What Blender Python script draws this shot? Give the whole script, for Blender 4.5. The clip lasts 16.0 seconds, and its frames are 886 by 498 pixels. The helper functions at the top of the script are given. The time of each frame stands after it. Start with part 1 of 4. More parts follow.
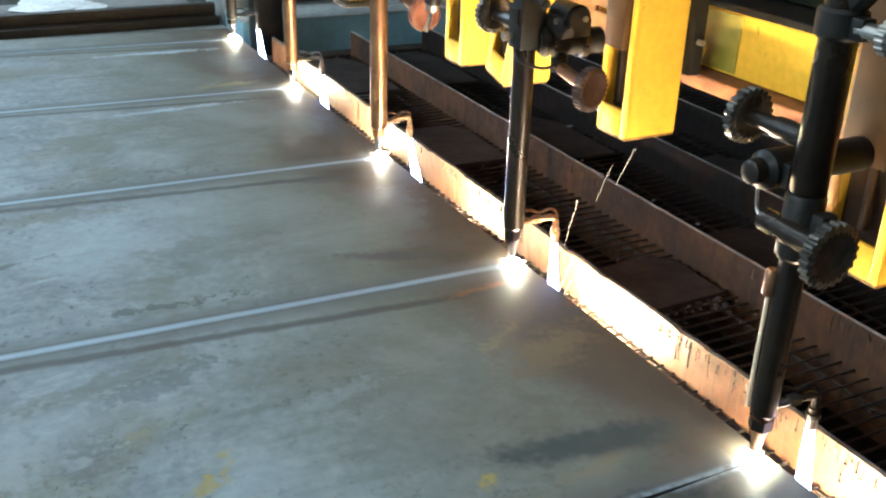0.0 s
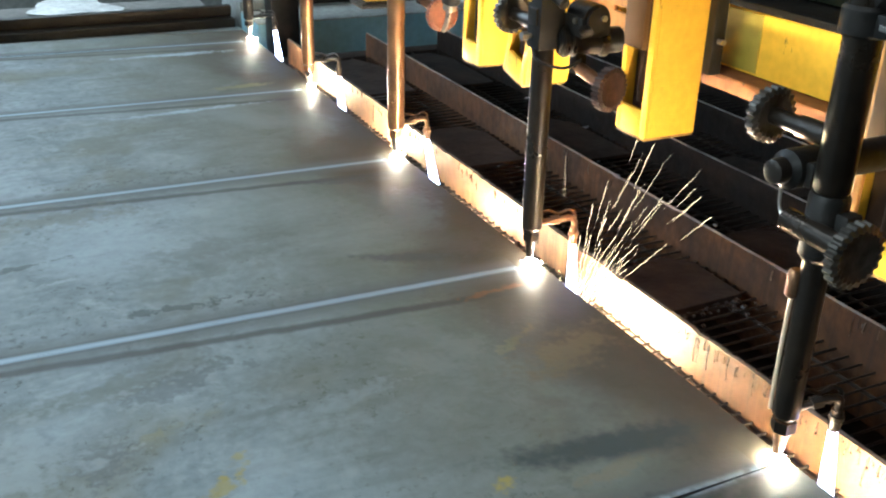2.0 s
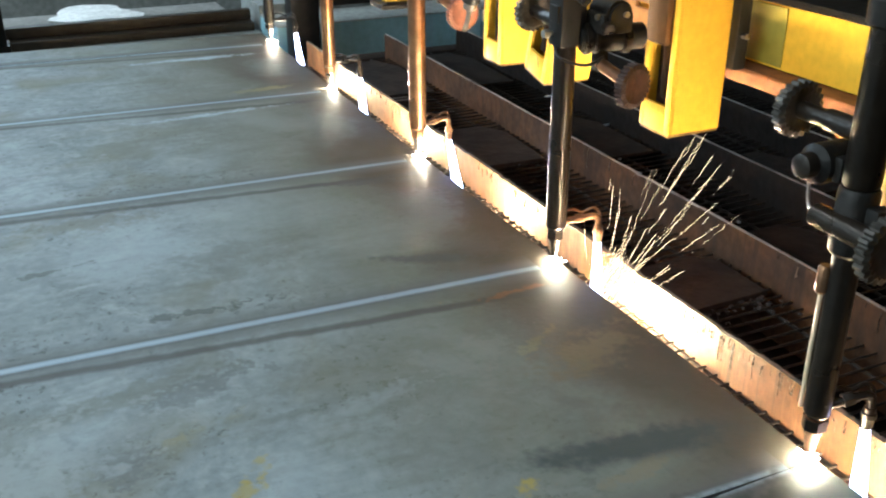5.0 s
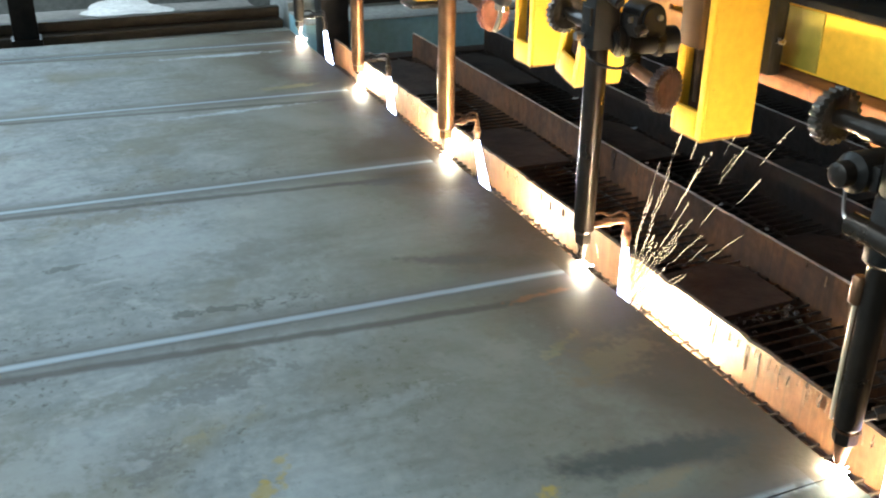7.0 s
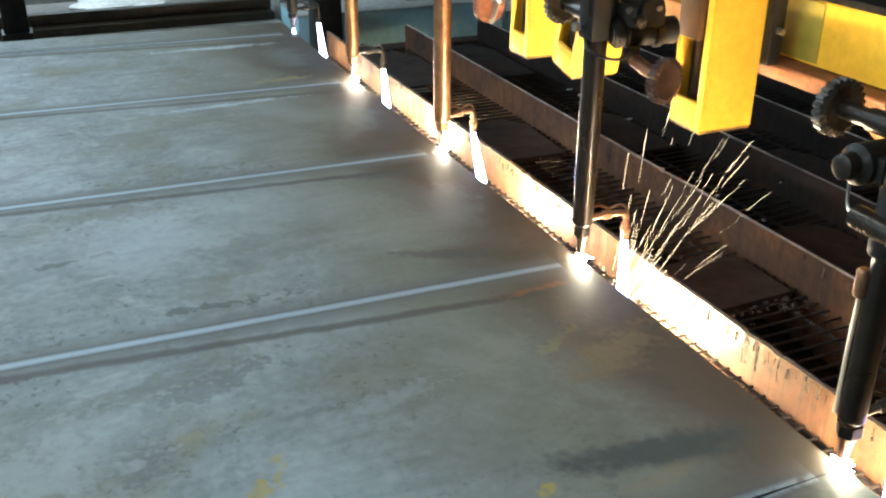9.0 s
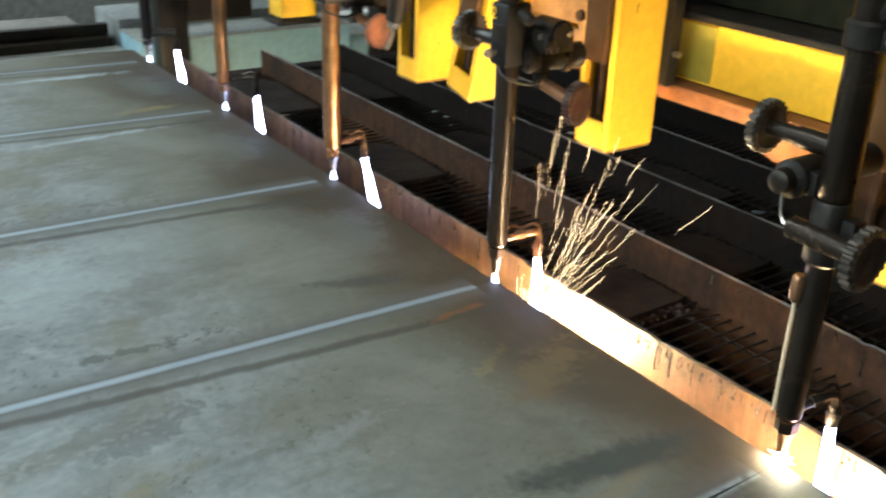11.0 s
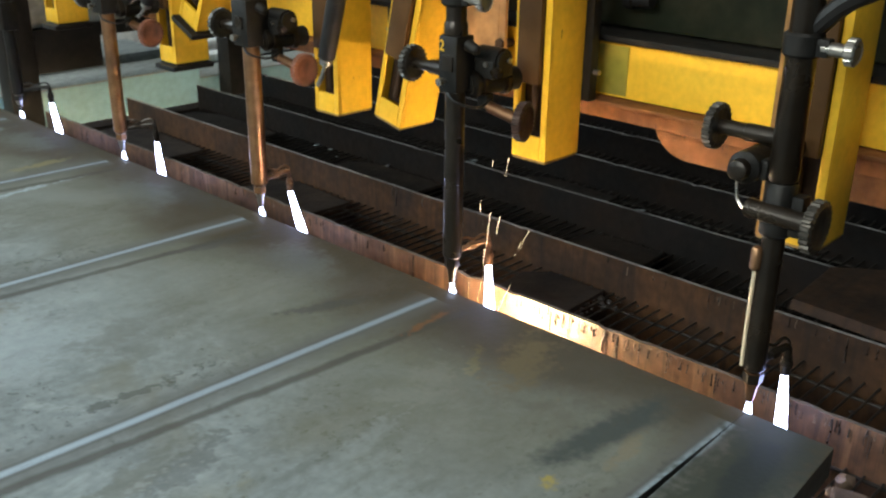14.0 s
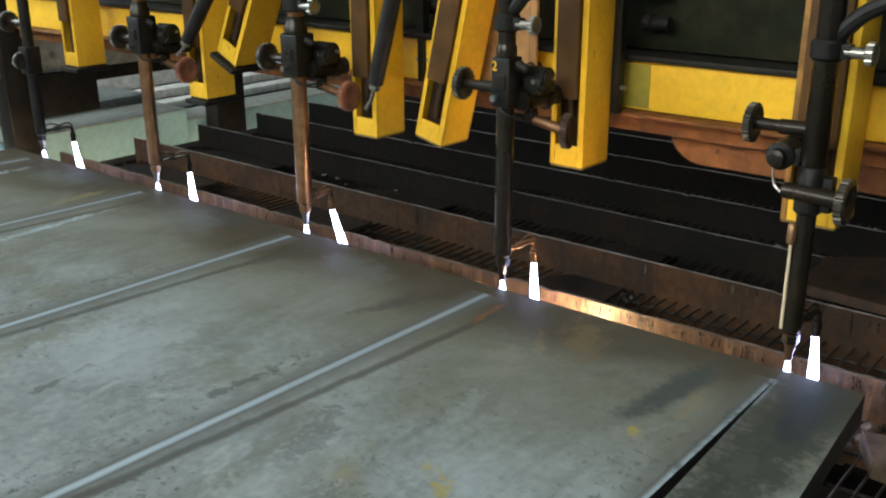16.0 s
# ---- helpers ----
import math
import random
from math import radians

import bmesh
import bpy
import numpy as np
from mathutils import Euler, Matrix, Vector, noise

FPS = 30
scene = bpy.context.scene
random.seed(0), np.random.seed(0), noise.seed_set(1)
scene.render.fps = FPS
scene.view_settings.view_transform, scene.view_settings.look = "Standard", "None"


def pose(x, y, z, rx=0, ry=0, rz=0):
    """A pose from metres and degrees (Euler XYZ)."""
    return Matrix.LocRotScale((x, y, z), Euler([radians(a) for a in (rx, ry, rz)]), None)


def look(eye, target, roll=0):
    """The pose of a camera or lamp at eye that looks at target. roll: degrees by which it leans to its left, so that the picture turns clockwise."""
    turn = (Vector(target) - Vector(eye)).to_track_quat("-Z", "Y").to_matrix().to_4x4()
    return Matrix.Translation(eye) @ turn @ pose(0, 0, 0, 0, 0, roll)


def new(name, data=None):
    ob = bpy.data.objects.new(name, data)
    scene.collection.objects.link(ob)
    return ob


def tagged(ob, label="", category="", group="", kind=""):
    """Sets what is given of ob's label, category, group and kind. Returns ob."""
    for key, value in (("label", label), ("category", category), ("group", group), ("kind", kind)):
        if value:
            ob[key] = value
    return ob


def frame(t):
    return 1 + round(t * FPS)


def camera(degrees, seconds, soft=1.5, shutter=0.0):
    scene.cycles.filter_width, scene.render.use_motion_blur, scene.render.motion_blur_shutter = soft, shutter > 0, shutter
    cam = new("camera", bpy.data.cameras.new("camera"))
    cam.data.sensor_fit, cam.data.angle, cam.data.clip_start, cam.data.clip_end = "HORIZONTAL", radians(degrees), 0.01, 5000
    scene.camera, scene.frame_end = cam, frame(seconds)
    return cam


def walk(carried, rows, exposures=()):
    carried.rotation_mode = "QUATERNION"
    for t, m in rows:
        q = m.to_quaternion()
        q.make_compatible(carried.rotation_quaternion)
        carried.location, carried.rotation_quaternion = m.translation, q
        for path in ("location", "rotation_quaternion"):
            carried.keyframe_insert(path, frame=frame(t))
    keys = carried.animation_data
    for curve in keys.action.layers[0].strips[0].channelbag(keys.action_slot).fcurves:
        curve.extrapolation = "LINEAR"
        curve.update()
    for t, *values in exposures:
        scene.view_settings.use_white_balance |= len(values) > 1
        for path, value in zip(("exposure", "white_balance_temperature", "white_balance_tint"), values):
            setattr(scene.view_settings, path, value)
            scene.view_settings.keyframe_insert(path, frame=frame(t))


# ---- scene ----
cam = camera(49.40, 16.0, 2.15, 0.5)
# seconds, eye (x, y, z), turn (rx, ry, rz)
PATH = [
    (0.0, 0.3874, 0.4326, 1.4138, 64.91, -1.61, -26.22),
    (0.5, 0.3863, 0.4356, 1.4121, 64.53, -1.52, -25.80),
    (1.0, 0.3879, 0.4367, 1.4114, 64.72, -1.59, -25.72),
    (1.5, 0.3878, 0.4376, 1.4108, 64.69, -1.28, -25.42),
    (2.0, 0.3885, 0.4377, 1.4105, 65.00, -1.25, -25.41),
    (2.5, 0.3886, 0.4378, 1.4094, 65.51, -1.24, -24.73),
    (3.0, 0.3910, 0.4388, 1.4090, 65.36, -1.04, -25.05),
    (3.5, 0.3935, 0.4427, 1.4082, 64.99, -1.34, -25.04),
    (4.0, 0.3937, 0.4425, 1.4091, 64.97, -0.82, -25.19),
    (6.5, 0.3944, 0.4422, 1.4080, 65.05, 0.07, -23.20),
    (7.0, 0.3961, 0.4507, 1.4083, 64.94, -0.50, -22.76),
    (7.5, 0.3995, 0.4533, 1.4073, 65.08, -0.67, -22.17),
    (8.0, 0.4015, 0.4558, 1.4077, 64.83, -0.08, -22.33),
    (10.5, 0.3429, 0.4990, 1.4067, 64.73, -1.94, -28.42),
    (11.0, 0.2903, 0.5249, 1.4146, 65.75, -1.81, -33.88),
    (11.5, 0.2439, 0.5585, 1.4182, 65.24, -0.84, -42.47),
    (12.0, 0.2238, 0.5758, 1.4272, 63.52, 1.09, -46.96),
    (12.5, 0.2069, 0.5859, 1.4266, 62.08, 0.82, -48.49),
    (13.0, 0.1864, 0.5871, 1.4267, 62.91, 1.11, -45.64),
    (13.5, 0.1785, 0.5634, 1.4379, 64.72, 0.14, -43.81),
    (14.0, 0.0616, 0.5767, 1.4321, 67.87, -0.70, -46.28),
    (14.5, -0.1172, 0.5969, 1.4229, 68.85, 0.75, -52.87),
    (15.0, -0.1837, 0.6007, 1.4279, 69.83, 0.94, -49.75),
    (15.5, -0.1981, 0.6048, 1.4243, 70.52, 0.25, -50.30),
    (16.0, -0.1967, 0.6010, 1.4228, 70.57, 0.13, -50.62),
]
walk(cam, [(t, pose(x, y, z, a, b, c)) for t, x, y, z, a, b, c in PATH],
     exposures=[(0.0, 0.0, 5480, 8), (1.5, -0.03, 5530, 8), (4.0, -0.08, 5650, 8), (8.0, -0.06, 5720, 8), (10.3, 0.0, 6000, 9), (11.5, 0.10, 6400, 9), (12.0, 0.06, 6450, 9), (12.4, -0.12, 6330, 9), (13.0, -0.05, 6200, 10), (14.0, 0.08, 6430, 10), (14.5, -0.04, 6600, 10), (16.0, 0.0, 6560, 10)])

# ---- world and large lights ----
world = bpy.data.worlds.new("world")
scene.world = world
world.use_nodes = True
sky = world.node_tree.nodes.new("ShaderNodeTexSky")
sky.sky_type, sky.sun_disc, sky.sun_elevation, sky.sun_rotation = "NISHITA", False, radians(35), radians(200)
world.node_tree.links.new(sky.outputs[0], world.node_tree.nodes["Background"].inputs[0])
world.node_tree.nodes["Background"].inputs[1].default_value = 0.08


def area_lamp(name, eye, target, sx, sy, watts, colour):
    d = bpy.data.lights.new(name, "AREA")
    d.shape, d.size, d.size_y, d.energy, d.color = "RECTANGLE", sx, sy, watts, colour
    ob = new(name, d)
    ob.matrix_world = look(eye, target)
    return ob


# unseen sources: daylight in glazed north and west wall openings, two high-bay lamps added above
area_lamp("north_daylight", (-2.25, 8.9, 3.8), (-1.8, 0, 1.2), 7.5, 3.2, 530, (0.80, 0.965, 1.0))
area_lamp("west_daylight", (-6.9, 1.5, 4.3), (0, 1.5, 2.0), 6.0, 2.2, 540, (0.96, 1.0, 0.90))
area_lamp("added_top_light", (-0.6, 0.4, 5.7), (-0.6, 0.4, 0), 0.6, 0.6, 60, (1.0, 1.0, 0.92))
area_lamp("added_top_light", (-1.6, 4.4, 5.7), (-1.6, 4.4, 0), 0.6, 0.6, 60, (1.0, 1.0, 0.92))


# ---- materials ----
def material(name, base, rough=0.6, metal=0.0, second=None, scale=8.0, amount=0.5, bump=0.0, bump_scale=60.0,
             grain=40.0, grain_amount=0.25, rough_var=0.15, random_value=0.0, chips=None, chip_at=0.66):
    m = bpy.data.materials.new(name)
    m.use_nodes = True
    nt = m.node_tree
    n, l = nt.nodes, nt.links
    bsdf = n["Principled BSDF"]
    geo = n.new("ShaderNodeNewGeometry")
    big = n.new("ShaderNodeTexNoise")
    big.inputs["Scale"].default_value, big.inputs["Detail"].default_value, big.inputs["Roughness"].default_value = scale, 6, 0.62
    small = n.new("ShaderNodeTexNoise")
    small.inputs["Scale"].default_value, small.inputs["Detail"].default_value = grain, 4
    l.new(geo.outputs["Position"], big.inputs["Vector"]), l.new(geo.outputs["Position"], small.inputs["Vector"])
    ramp = n.new("ShaderNodeMapRange")
    ramp.inputs[1].default_value, ramp.inputs[2].default_value = 0.38, 0.66
    ramp.inputs[3].default_value, ramp.inputs[4].default_value = 0.0, amount
    l.new(big.outputs[0], ramp.inputs[0])
    mix = n.new("ShaderNodeMix")
    mix.data_type = "RGBA"
    mix.inputs[6].default_value = (*base, 1)
    mix.inputs[7].default_value = (*(second or [c * 0.5 for c in base]), 1)
    l.new(ramp.outputs[0], mix.inputs[0])
    val = n.new("ShaderNodeMapRange")
    val.inputs[1].default_value, val.inputs[2].default_value = 0.3, 0.7
    val.inputs[3].default_value, val.inputs[4].default_value = 1 - grain_amount, 1 + grain_amount
    l.new(small.outputs[0], val.inputs[0])
    hsv = n.new("ShaderNodeHueSaturation")
    l.new(mix.outputs[2], hsv.inputs["Color"])
    value = val.outputs[0]
    if random_value:
        info = n.new("ShaderNodeObjectInfo")
        rv = n.new("ShaderNodeMapRange")
        rv.inputs[3].default_value, rv.inputs[4].default_value = 1 - random_value, 1 + random_value
        l.new(info.outputs["Random"], rv.inputs[0])
        mul = n.new("ShaderNodeMath")
        mul.operation = "MULTIPLY"
        l.new(rv.outputs[0], mul.inputs[0]), l.new(val.outputs[0], mul.inputs[1])
        value = mul.outputs[0]
    l.new(value, hsv.inputs["Value"])
    l.new(hsv.outputs[0], bsdf.inputs["Base Color"])
    if chips:
        cn = n.new("ShaderNodeTexNoise")
        cn.inputs["Scale"].default_value, cn.inputs["Detail"].default_value, cn.inputs["Roughness"].default_value = 42.0, 7, 0.7
        stretch = n.new("ShaderNodeMapping")
        stretch.inputs["Scale"].default_value = (1.0, 1.0, 0.45)
        l.new(geo.outputs["Position"], stretch.inputs["Vector"]), l.new(stretch.outputs[0], cn.inputs["Vector"])
        cr = n.new("ShaderNodeMapRange")
        cr.inputs[1].default_value, cr.inputs[2].default_value, cr.inputs[4].default_value = chip_at, chip_at + 0.05, 0.85
        l.new(cn.outputs[0], cr.inputs[0])
        cm = n.new("ShaderNodeMix")
        cm.data_type = "RGBA"
        l.new(cr.outputs[0], cm.inputs[0]), l.new(hsv.outputs[0], cm.inputs[6])
        cm.inputs[7].default_value = (*chips, 1)
        l.new(cm.outputs[2], bsdf.inputs["Base Color"])
    rr = n.new("ShaderNodeMapRange")
    rr.inputs[3].default_value, rr.inputs[4].default_value = max(0.05, rough - rough_var), min(1, rough + rough_var)
    l.new(big.outputs[0], rr.inputs[0]), l.new(rr.outputs[0], bsdf.inputs["Roughness"])
    bsdf.inputs["Metallic"].default_value = metal
    if bump:
        b = n.new("ShaderNodeTexNoise")
        b.inputs["Scale"].default_value, b.inputs["Detail"].default_value = bump_scale, 5
        l.new(geo.outputs["Position"], b.inputs["Vector"])
        bn = n.new("ShaderNodeBump")
        bn.inputs["Strength"].default_value, bn.inputs["Distance"].default_value = bump, 0.004
        l.new(b.outputs[0], bn.inputs["Height"]), l.new(bn.outputs[0], bsdf.inputs["Normal"])
    return m


def glow(name, colour, strength):
    m = bpy.data.materials.new(name)
    m.use_nodes = True
    n = m.node_tree.nodes
    n.remove(n["Principled BSDF"])
    e = n.new("ShaderNodeEmission")
    e.inputs[0].default_value, e.inputs[1].default_value = (*colour, 1), strength
    m.node_tree.links.new(e.outputs[0], n["Material Output"].inputs[0])
    return m


KERFS = (1.011, 1.516, 2.012, 2.525, 3.040)   # the cuts' lines: y at the torches
SKEW = (0.0, 0.022, 0.030, 0.045, 0.060)       # and their slant, per metre to the left
PLATE_TOP, PLATE_EDGE = 0.80, 1.070


def plate_material():
    """Hot-rolled plate: blue-grey mill scale, bright heat bands along the cuts, chalk dust, dark scale stains, and the
    right end's dimmer light painted in.
    """
    m = material("mill_scale_plate", (0.258, 0.300, 0.318), 0.62, 0.0, (0.165, 0.188, 0.192), 4.5, 0.75, 0.14, 120, 70, 0.15, 0.12)
    nt = m.node_tree
    n, l = nt.nodes, nt.links
    bsdf = n["Principled BSDF"]
    src = bsdf.inputs["Base Color"].links[0].from_socket
    geo = n.new("ShaderNodeNewGeometry")
    sep = n.new("ShaderNodeSeparateXYZ")
    warp = n.new("ShaderNodeTexNoise")
    warp.inputs["Scale"].default_value, warp.inputs["Detail"].default_value = 26.0, 4
    l.new(geo.outputs["Position"], warp.inputs["Vector"])
    fine = n.new("ShaderNodeTexNoise")
    fine.inputs["Scale"].default_value, fine.inputs["Detail"].default_value = 95.0, 5
    l.new(geo.outputs["Position"], fine.inputs["Vector"])
    l.new(geo.outputs["Position"], sep.inputs[0])

    def maths(op, a, b=0.0, c=None):
        k = n.new("ShaderNodeMath")
        k.operation = op
        for i, v in enumerate((a, b) if c is None else (a, b, c)):
            if isinstance(v, (int, float)):
                k.inputs[i].default_value = v
            else:
                l.new(v, k.inputs[i])
        return k.outputs[0]

    def blend(fac, colour, below):
        k = n.new("ShaderNodeMix")
        k.data_type = "RGBA"
        l.new(fac, k.inputs[0]), l.new(below, k.inputs[6])
        k.inputs[7].default_value = (*colour, 1)
        return k.outputs[2]

    wob = maths("MULTIPLY", maths("SUBTRACT", warp.outputs[0], 0.5), 0.012)
    near = None
    scorch = far = None
    back = maths("SUBTRACT", 1.045, sep.outputs[0])
    for y, k in zip(KERFS, SKEW):
        side = maths("SUBTRACT", maths("SUBTRACT", sep.outputs[1], y), maths("MULTIPLY", back, k))
        d = maths("ABSOLUTE", maths("ADD", side, maths("MULTIPLY", wob, 0.25)))
        near = d if near is None else maths("MINIMUM", near, d)
        away = maths("ADD", maths("MULTIPLY", sep.outputs[0], 0.055), 0.012)
        d = maths("ABSOLUTE", maths("ADD", maths("ADD", side, away), wob))
        far_d = maths("ABSOLUTE", maths("SUBTRACT", side, 0.045))
        far = far_d if far is None else maths("MINIMUM", far, far_d)
        scorch = d if scorch is None else maths("MINIMUM", scorch, d)
    on_plate = maths("LESS_THAN", sep.outputs[0], PLATE_EDGE - 0.035)

    def band(lo, hi, top, near=near):
        k = n.new("ShaderNodeMapRange")
        k.interpolation_type = "SMOOTHSTEP"
        k.inputs[1].default_value, k.inputs[2].default_value, k.inputs[3].default_value, k.inputs[4].default_value = lo, hi, top, 0.0
        l.new(near, k.inputs[0])
        return maths("MULTIPLY", k.outputs[0], on_plate)

    # speckles of lifted scale, in patches
    fleck = n.new("ShaderNodeTexNoise")
    fleck.inputs["Scale"].default_value, fleck.inputs["Detail"].default_value, fleck.inputs["Roughness"].default_value = 60.0, 6, 0.75
    patch = n.new("ShaderNodeTexNoise")
    patch.inputs["Scale"].default_value, patch.inputs["Detail"].default_value = 7.0, 3
    l.new(geo.outputs["Position"], fleck.inputs["Vector"]), l.new(geo.outputs["Position"], patch.inputs["Vector"])
    hit_f = n.new("ShaderNodeMapRange")
    hit_f.inputs[1].default_value, hit_f.inputs[2].default_value = 0.555, 0.635
    l.new(fleck.outputs[0], hit_f.inputs[0])
    hit_p = n.new("ShaderNodeMapRange")
    hit_p.inputs[1].default_value, hit_p.inputs[2].default_value, hit_p.inputs[4].default_value = 0.42, 0.58, 0.9
    l.new(patch.outputs[0], hit_p.inputs[0])
    colour = blend(maths("MULTIPLY", hit_f.outputs[0], hit_p.outputs[0]), (0.075, 0.085, 0.08), src)
    # blotches of a hand's width, dark and pale
    blotch = n.new("ShaderNodeTexNoise")
    blotch.inputs["Scale"].default_value, blotch.inputs["Detail"].default_value, blotch.inputs["Roughness"].default_value, blotch.inputs["Distortion"].default_value = 17.0, 7, 0.68, 0.4
    l.new(geo.outputs["Position"], blotch.inputs["Vector"])
    for lo, hi, top, tint in ((0.53, 0.64, 0.55, (0.150, 0.172, 0.180)), (0.46, 0.36, 0.55, (0.335, 0.385, 0.405))):
        k = n.new("ShaderNodeMapRange")
        k.inputs[1].default_value, k.inputs[2].default_value, k.inputs[4].default_value = lo, hi, top
        l.new(blotch.outputs[0], k.inputs[0])
        colour = blend(k.outputs[0], tint, colour)
    # olive and pale clouds
    cloud = n.new("ShaderNodeTexNoise")
    cloud.inputs["Scale"].default_value, cloud.inputs["Detail"].default_value, cloud.inputs["Distortion"].default_value = 3.2, 5, 0.6
    l.new(geo.outputs["Position"], cloud.inputs["Vector"])
    # drawn-out rolling streaks
    grain_v = n.new("ShaderNodeMapping")
    grain_v.inputs["Scale"].default_value = (5.0, 34.0, 1.0)
    l.new(geo.outputs["Position"], grain_v.inputs["Vector"])
    streak = n.new("ShaderNodeTexNoise")
    streak.inputs["Scale"].default_value, streak.inputs["Detail"].default_value = 1.0, 5
    l.new(grain_v.outputs[0], streak.inputs["Vector"])
    k = n.new("ShaderNodeMapRange")
    k.inputs[1].default_value, k.inputs[2].default_value, k.inputs[4].default_value = 0.52, 0.72, 0.4
    l.new(streak.outputs[0], k.inputs[0])
    colour = blend(k.outputs[0], (0.10, 0.112, 0.108), colour)
    for lo, hi, top, tint in ((0.54, 0.70, 0.6, (0.165, 0.155, 0.10)), (0.47, 0.32, 0.6, (0.32, 0.375, 0.40))):
        k = n.new("ShaderNodeMapRange")
        k.inputs[1].default_value, k.inputs[2].default_value, k.inputs[4].default_value = lo, hi, top
        l.new(cloud.outputs[0], k.inputs[0])
        colour = blend(k.outputs[0], tint, colour)
    # olive cast and heat tint towards the burnt right end, deepened to paint its dimmer light
    for lo, hi, top, tint in ((0.46, 0.86, 0.72, (0.128, 0.128, 0.090)), (0.80, 1.05, 0.92, (0.052, 0.041, 0.027))):
        k = n.new("ShaderNodeMapRange")
        k.interpolation_type = "SMOOTHSTEP"
        k.inputs[1].default_value, k.inputs[2].default_value, k.inputs[4].default_value = lo, hi, top
        l.new(maths("ADD", sep.outputs[0], maths("MULTIPLY", maths("SUBTRACT", cloud.outputs[0], 0.5), 0.35)), k.inputs[0])
        colour = blend(k.outputs[0], tint, colour)
    flecks = n.new("ShaderNodeMapRange")
    flecks.inputs[1].default_value, flecks.inputs[2].default_value = 0.52, 0.64
    l.new(fleck.outputs[0], flecks.inputs[0])
    colour = blend(maths("MULTIPLY", maths("MULTIPLY", band(0.006, 0.04, 0.65, far), hit_p.outputs[0]), flecks.outputs[0]), (0.055, 0.06, 0.058), colour)
    colour = blend(band(0.014, 0.045, 0.6), (0.105, 0.108, 0.102), colour)
    colour = blend(band(0.003, 0.013, 0.72, scorch), (0.055, 0.052, 0.045), colour)
    colour = blend(band(0.0092, 0.0150, 0.6), (0.085, 0.09, 0.092), colour)
    # the pale oxide line fades towards the torches
    fade = maths("SUBTRACT", 1.0, maths("MULTIPLY", maths("MAXIMUM", maths("SUBTRACT", sep.outputs[0], 0.45), 0.0), 0.85))
    colour = blend(maths("MULTIPLY", band(0.0018, 0.0098, 0.92), fade), (0.36, 0.45, 0.53), colour)

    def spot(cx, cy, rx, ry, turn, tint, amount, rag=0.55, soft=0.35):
        """A stain or painted shade of an uneven outline, turned by so many degrees."""
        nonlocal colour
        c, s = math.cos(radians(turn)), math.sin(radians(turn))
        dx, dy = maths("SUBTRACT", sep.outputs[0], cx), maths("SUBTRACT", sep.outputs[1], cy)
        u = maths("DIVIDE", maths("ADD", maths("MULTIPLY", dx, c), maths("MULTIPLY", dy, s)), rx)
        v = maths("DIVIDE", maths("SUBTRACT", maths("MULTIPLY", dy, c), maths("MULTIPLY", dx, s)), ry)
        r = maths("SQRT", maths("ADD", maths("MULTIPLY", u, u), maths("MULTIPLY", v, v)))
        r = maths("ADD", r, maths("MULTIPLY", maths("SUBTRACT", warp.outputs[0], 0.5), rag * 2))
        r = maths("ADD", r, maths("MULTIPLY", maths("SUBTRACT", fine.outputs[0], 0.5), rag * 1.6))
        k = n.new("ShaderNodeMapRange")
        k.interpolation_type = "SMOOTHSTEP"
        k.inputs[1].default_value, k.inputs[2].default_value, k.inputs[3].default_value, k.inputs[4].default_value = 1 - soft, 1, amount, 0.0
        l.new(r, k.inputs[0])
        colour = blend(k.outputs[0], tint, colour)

    for args in STAINS_AND_SHADE:
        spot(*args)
    l.new(colour, bsdf.inputs["Base Color"])
    bsdf.inputs["Specular IOR Level"].default_value = 0.17
    return m


DARK, YELLOW, PALE, RUST = (0.058, 0.07, 0.07), (0.36, 0.28, 0.04), (0.36, 0.41, 0.43), (0.30, 0.15, 0.06)
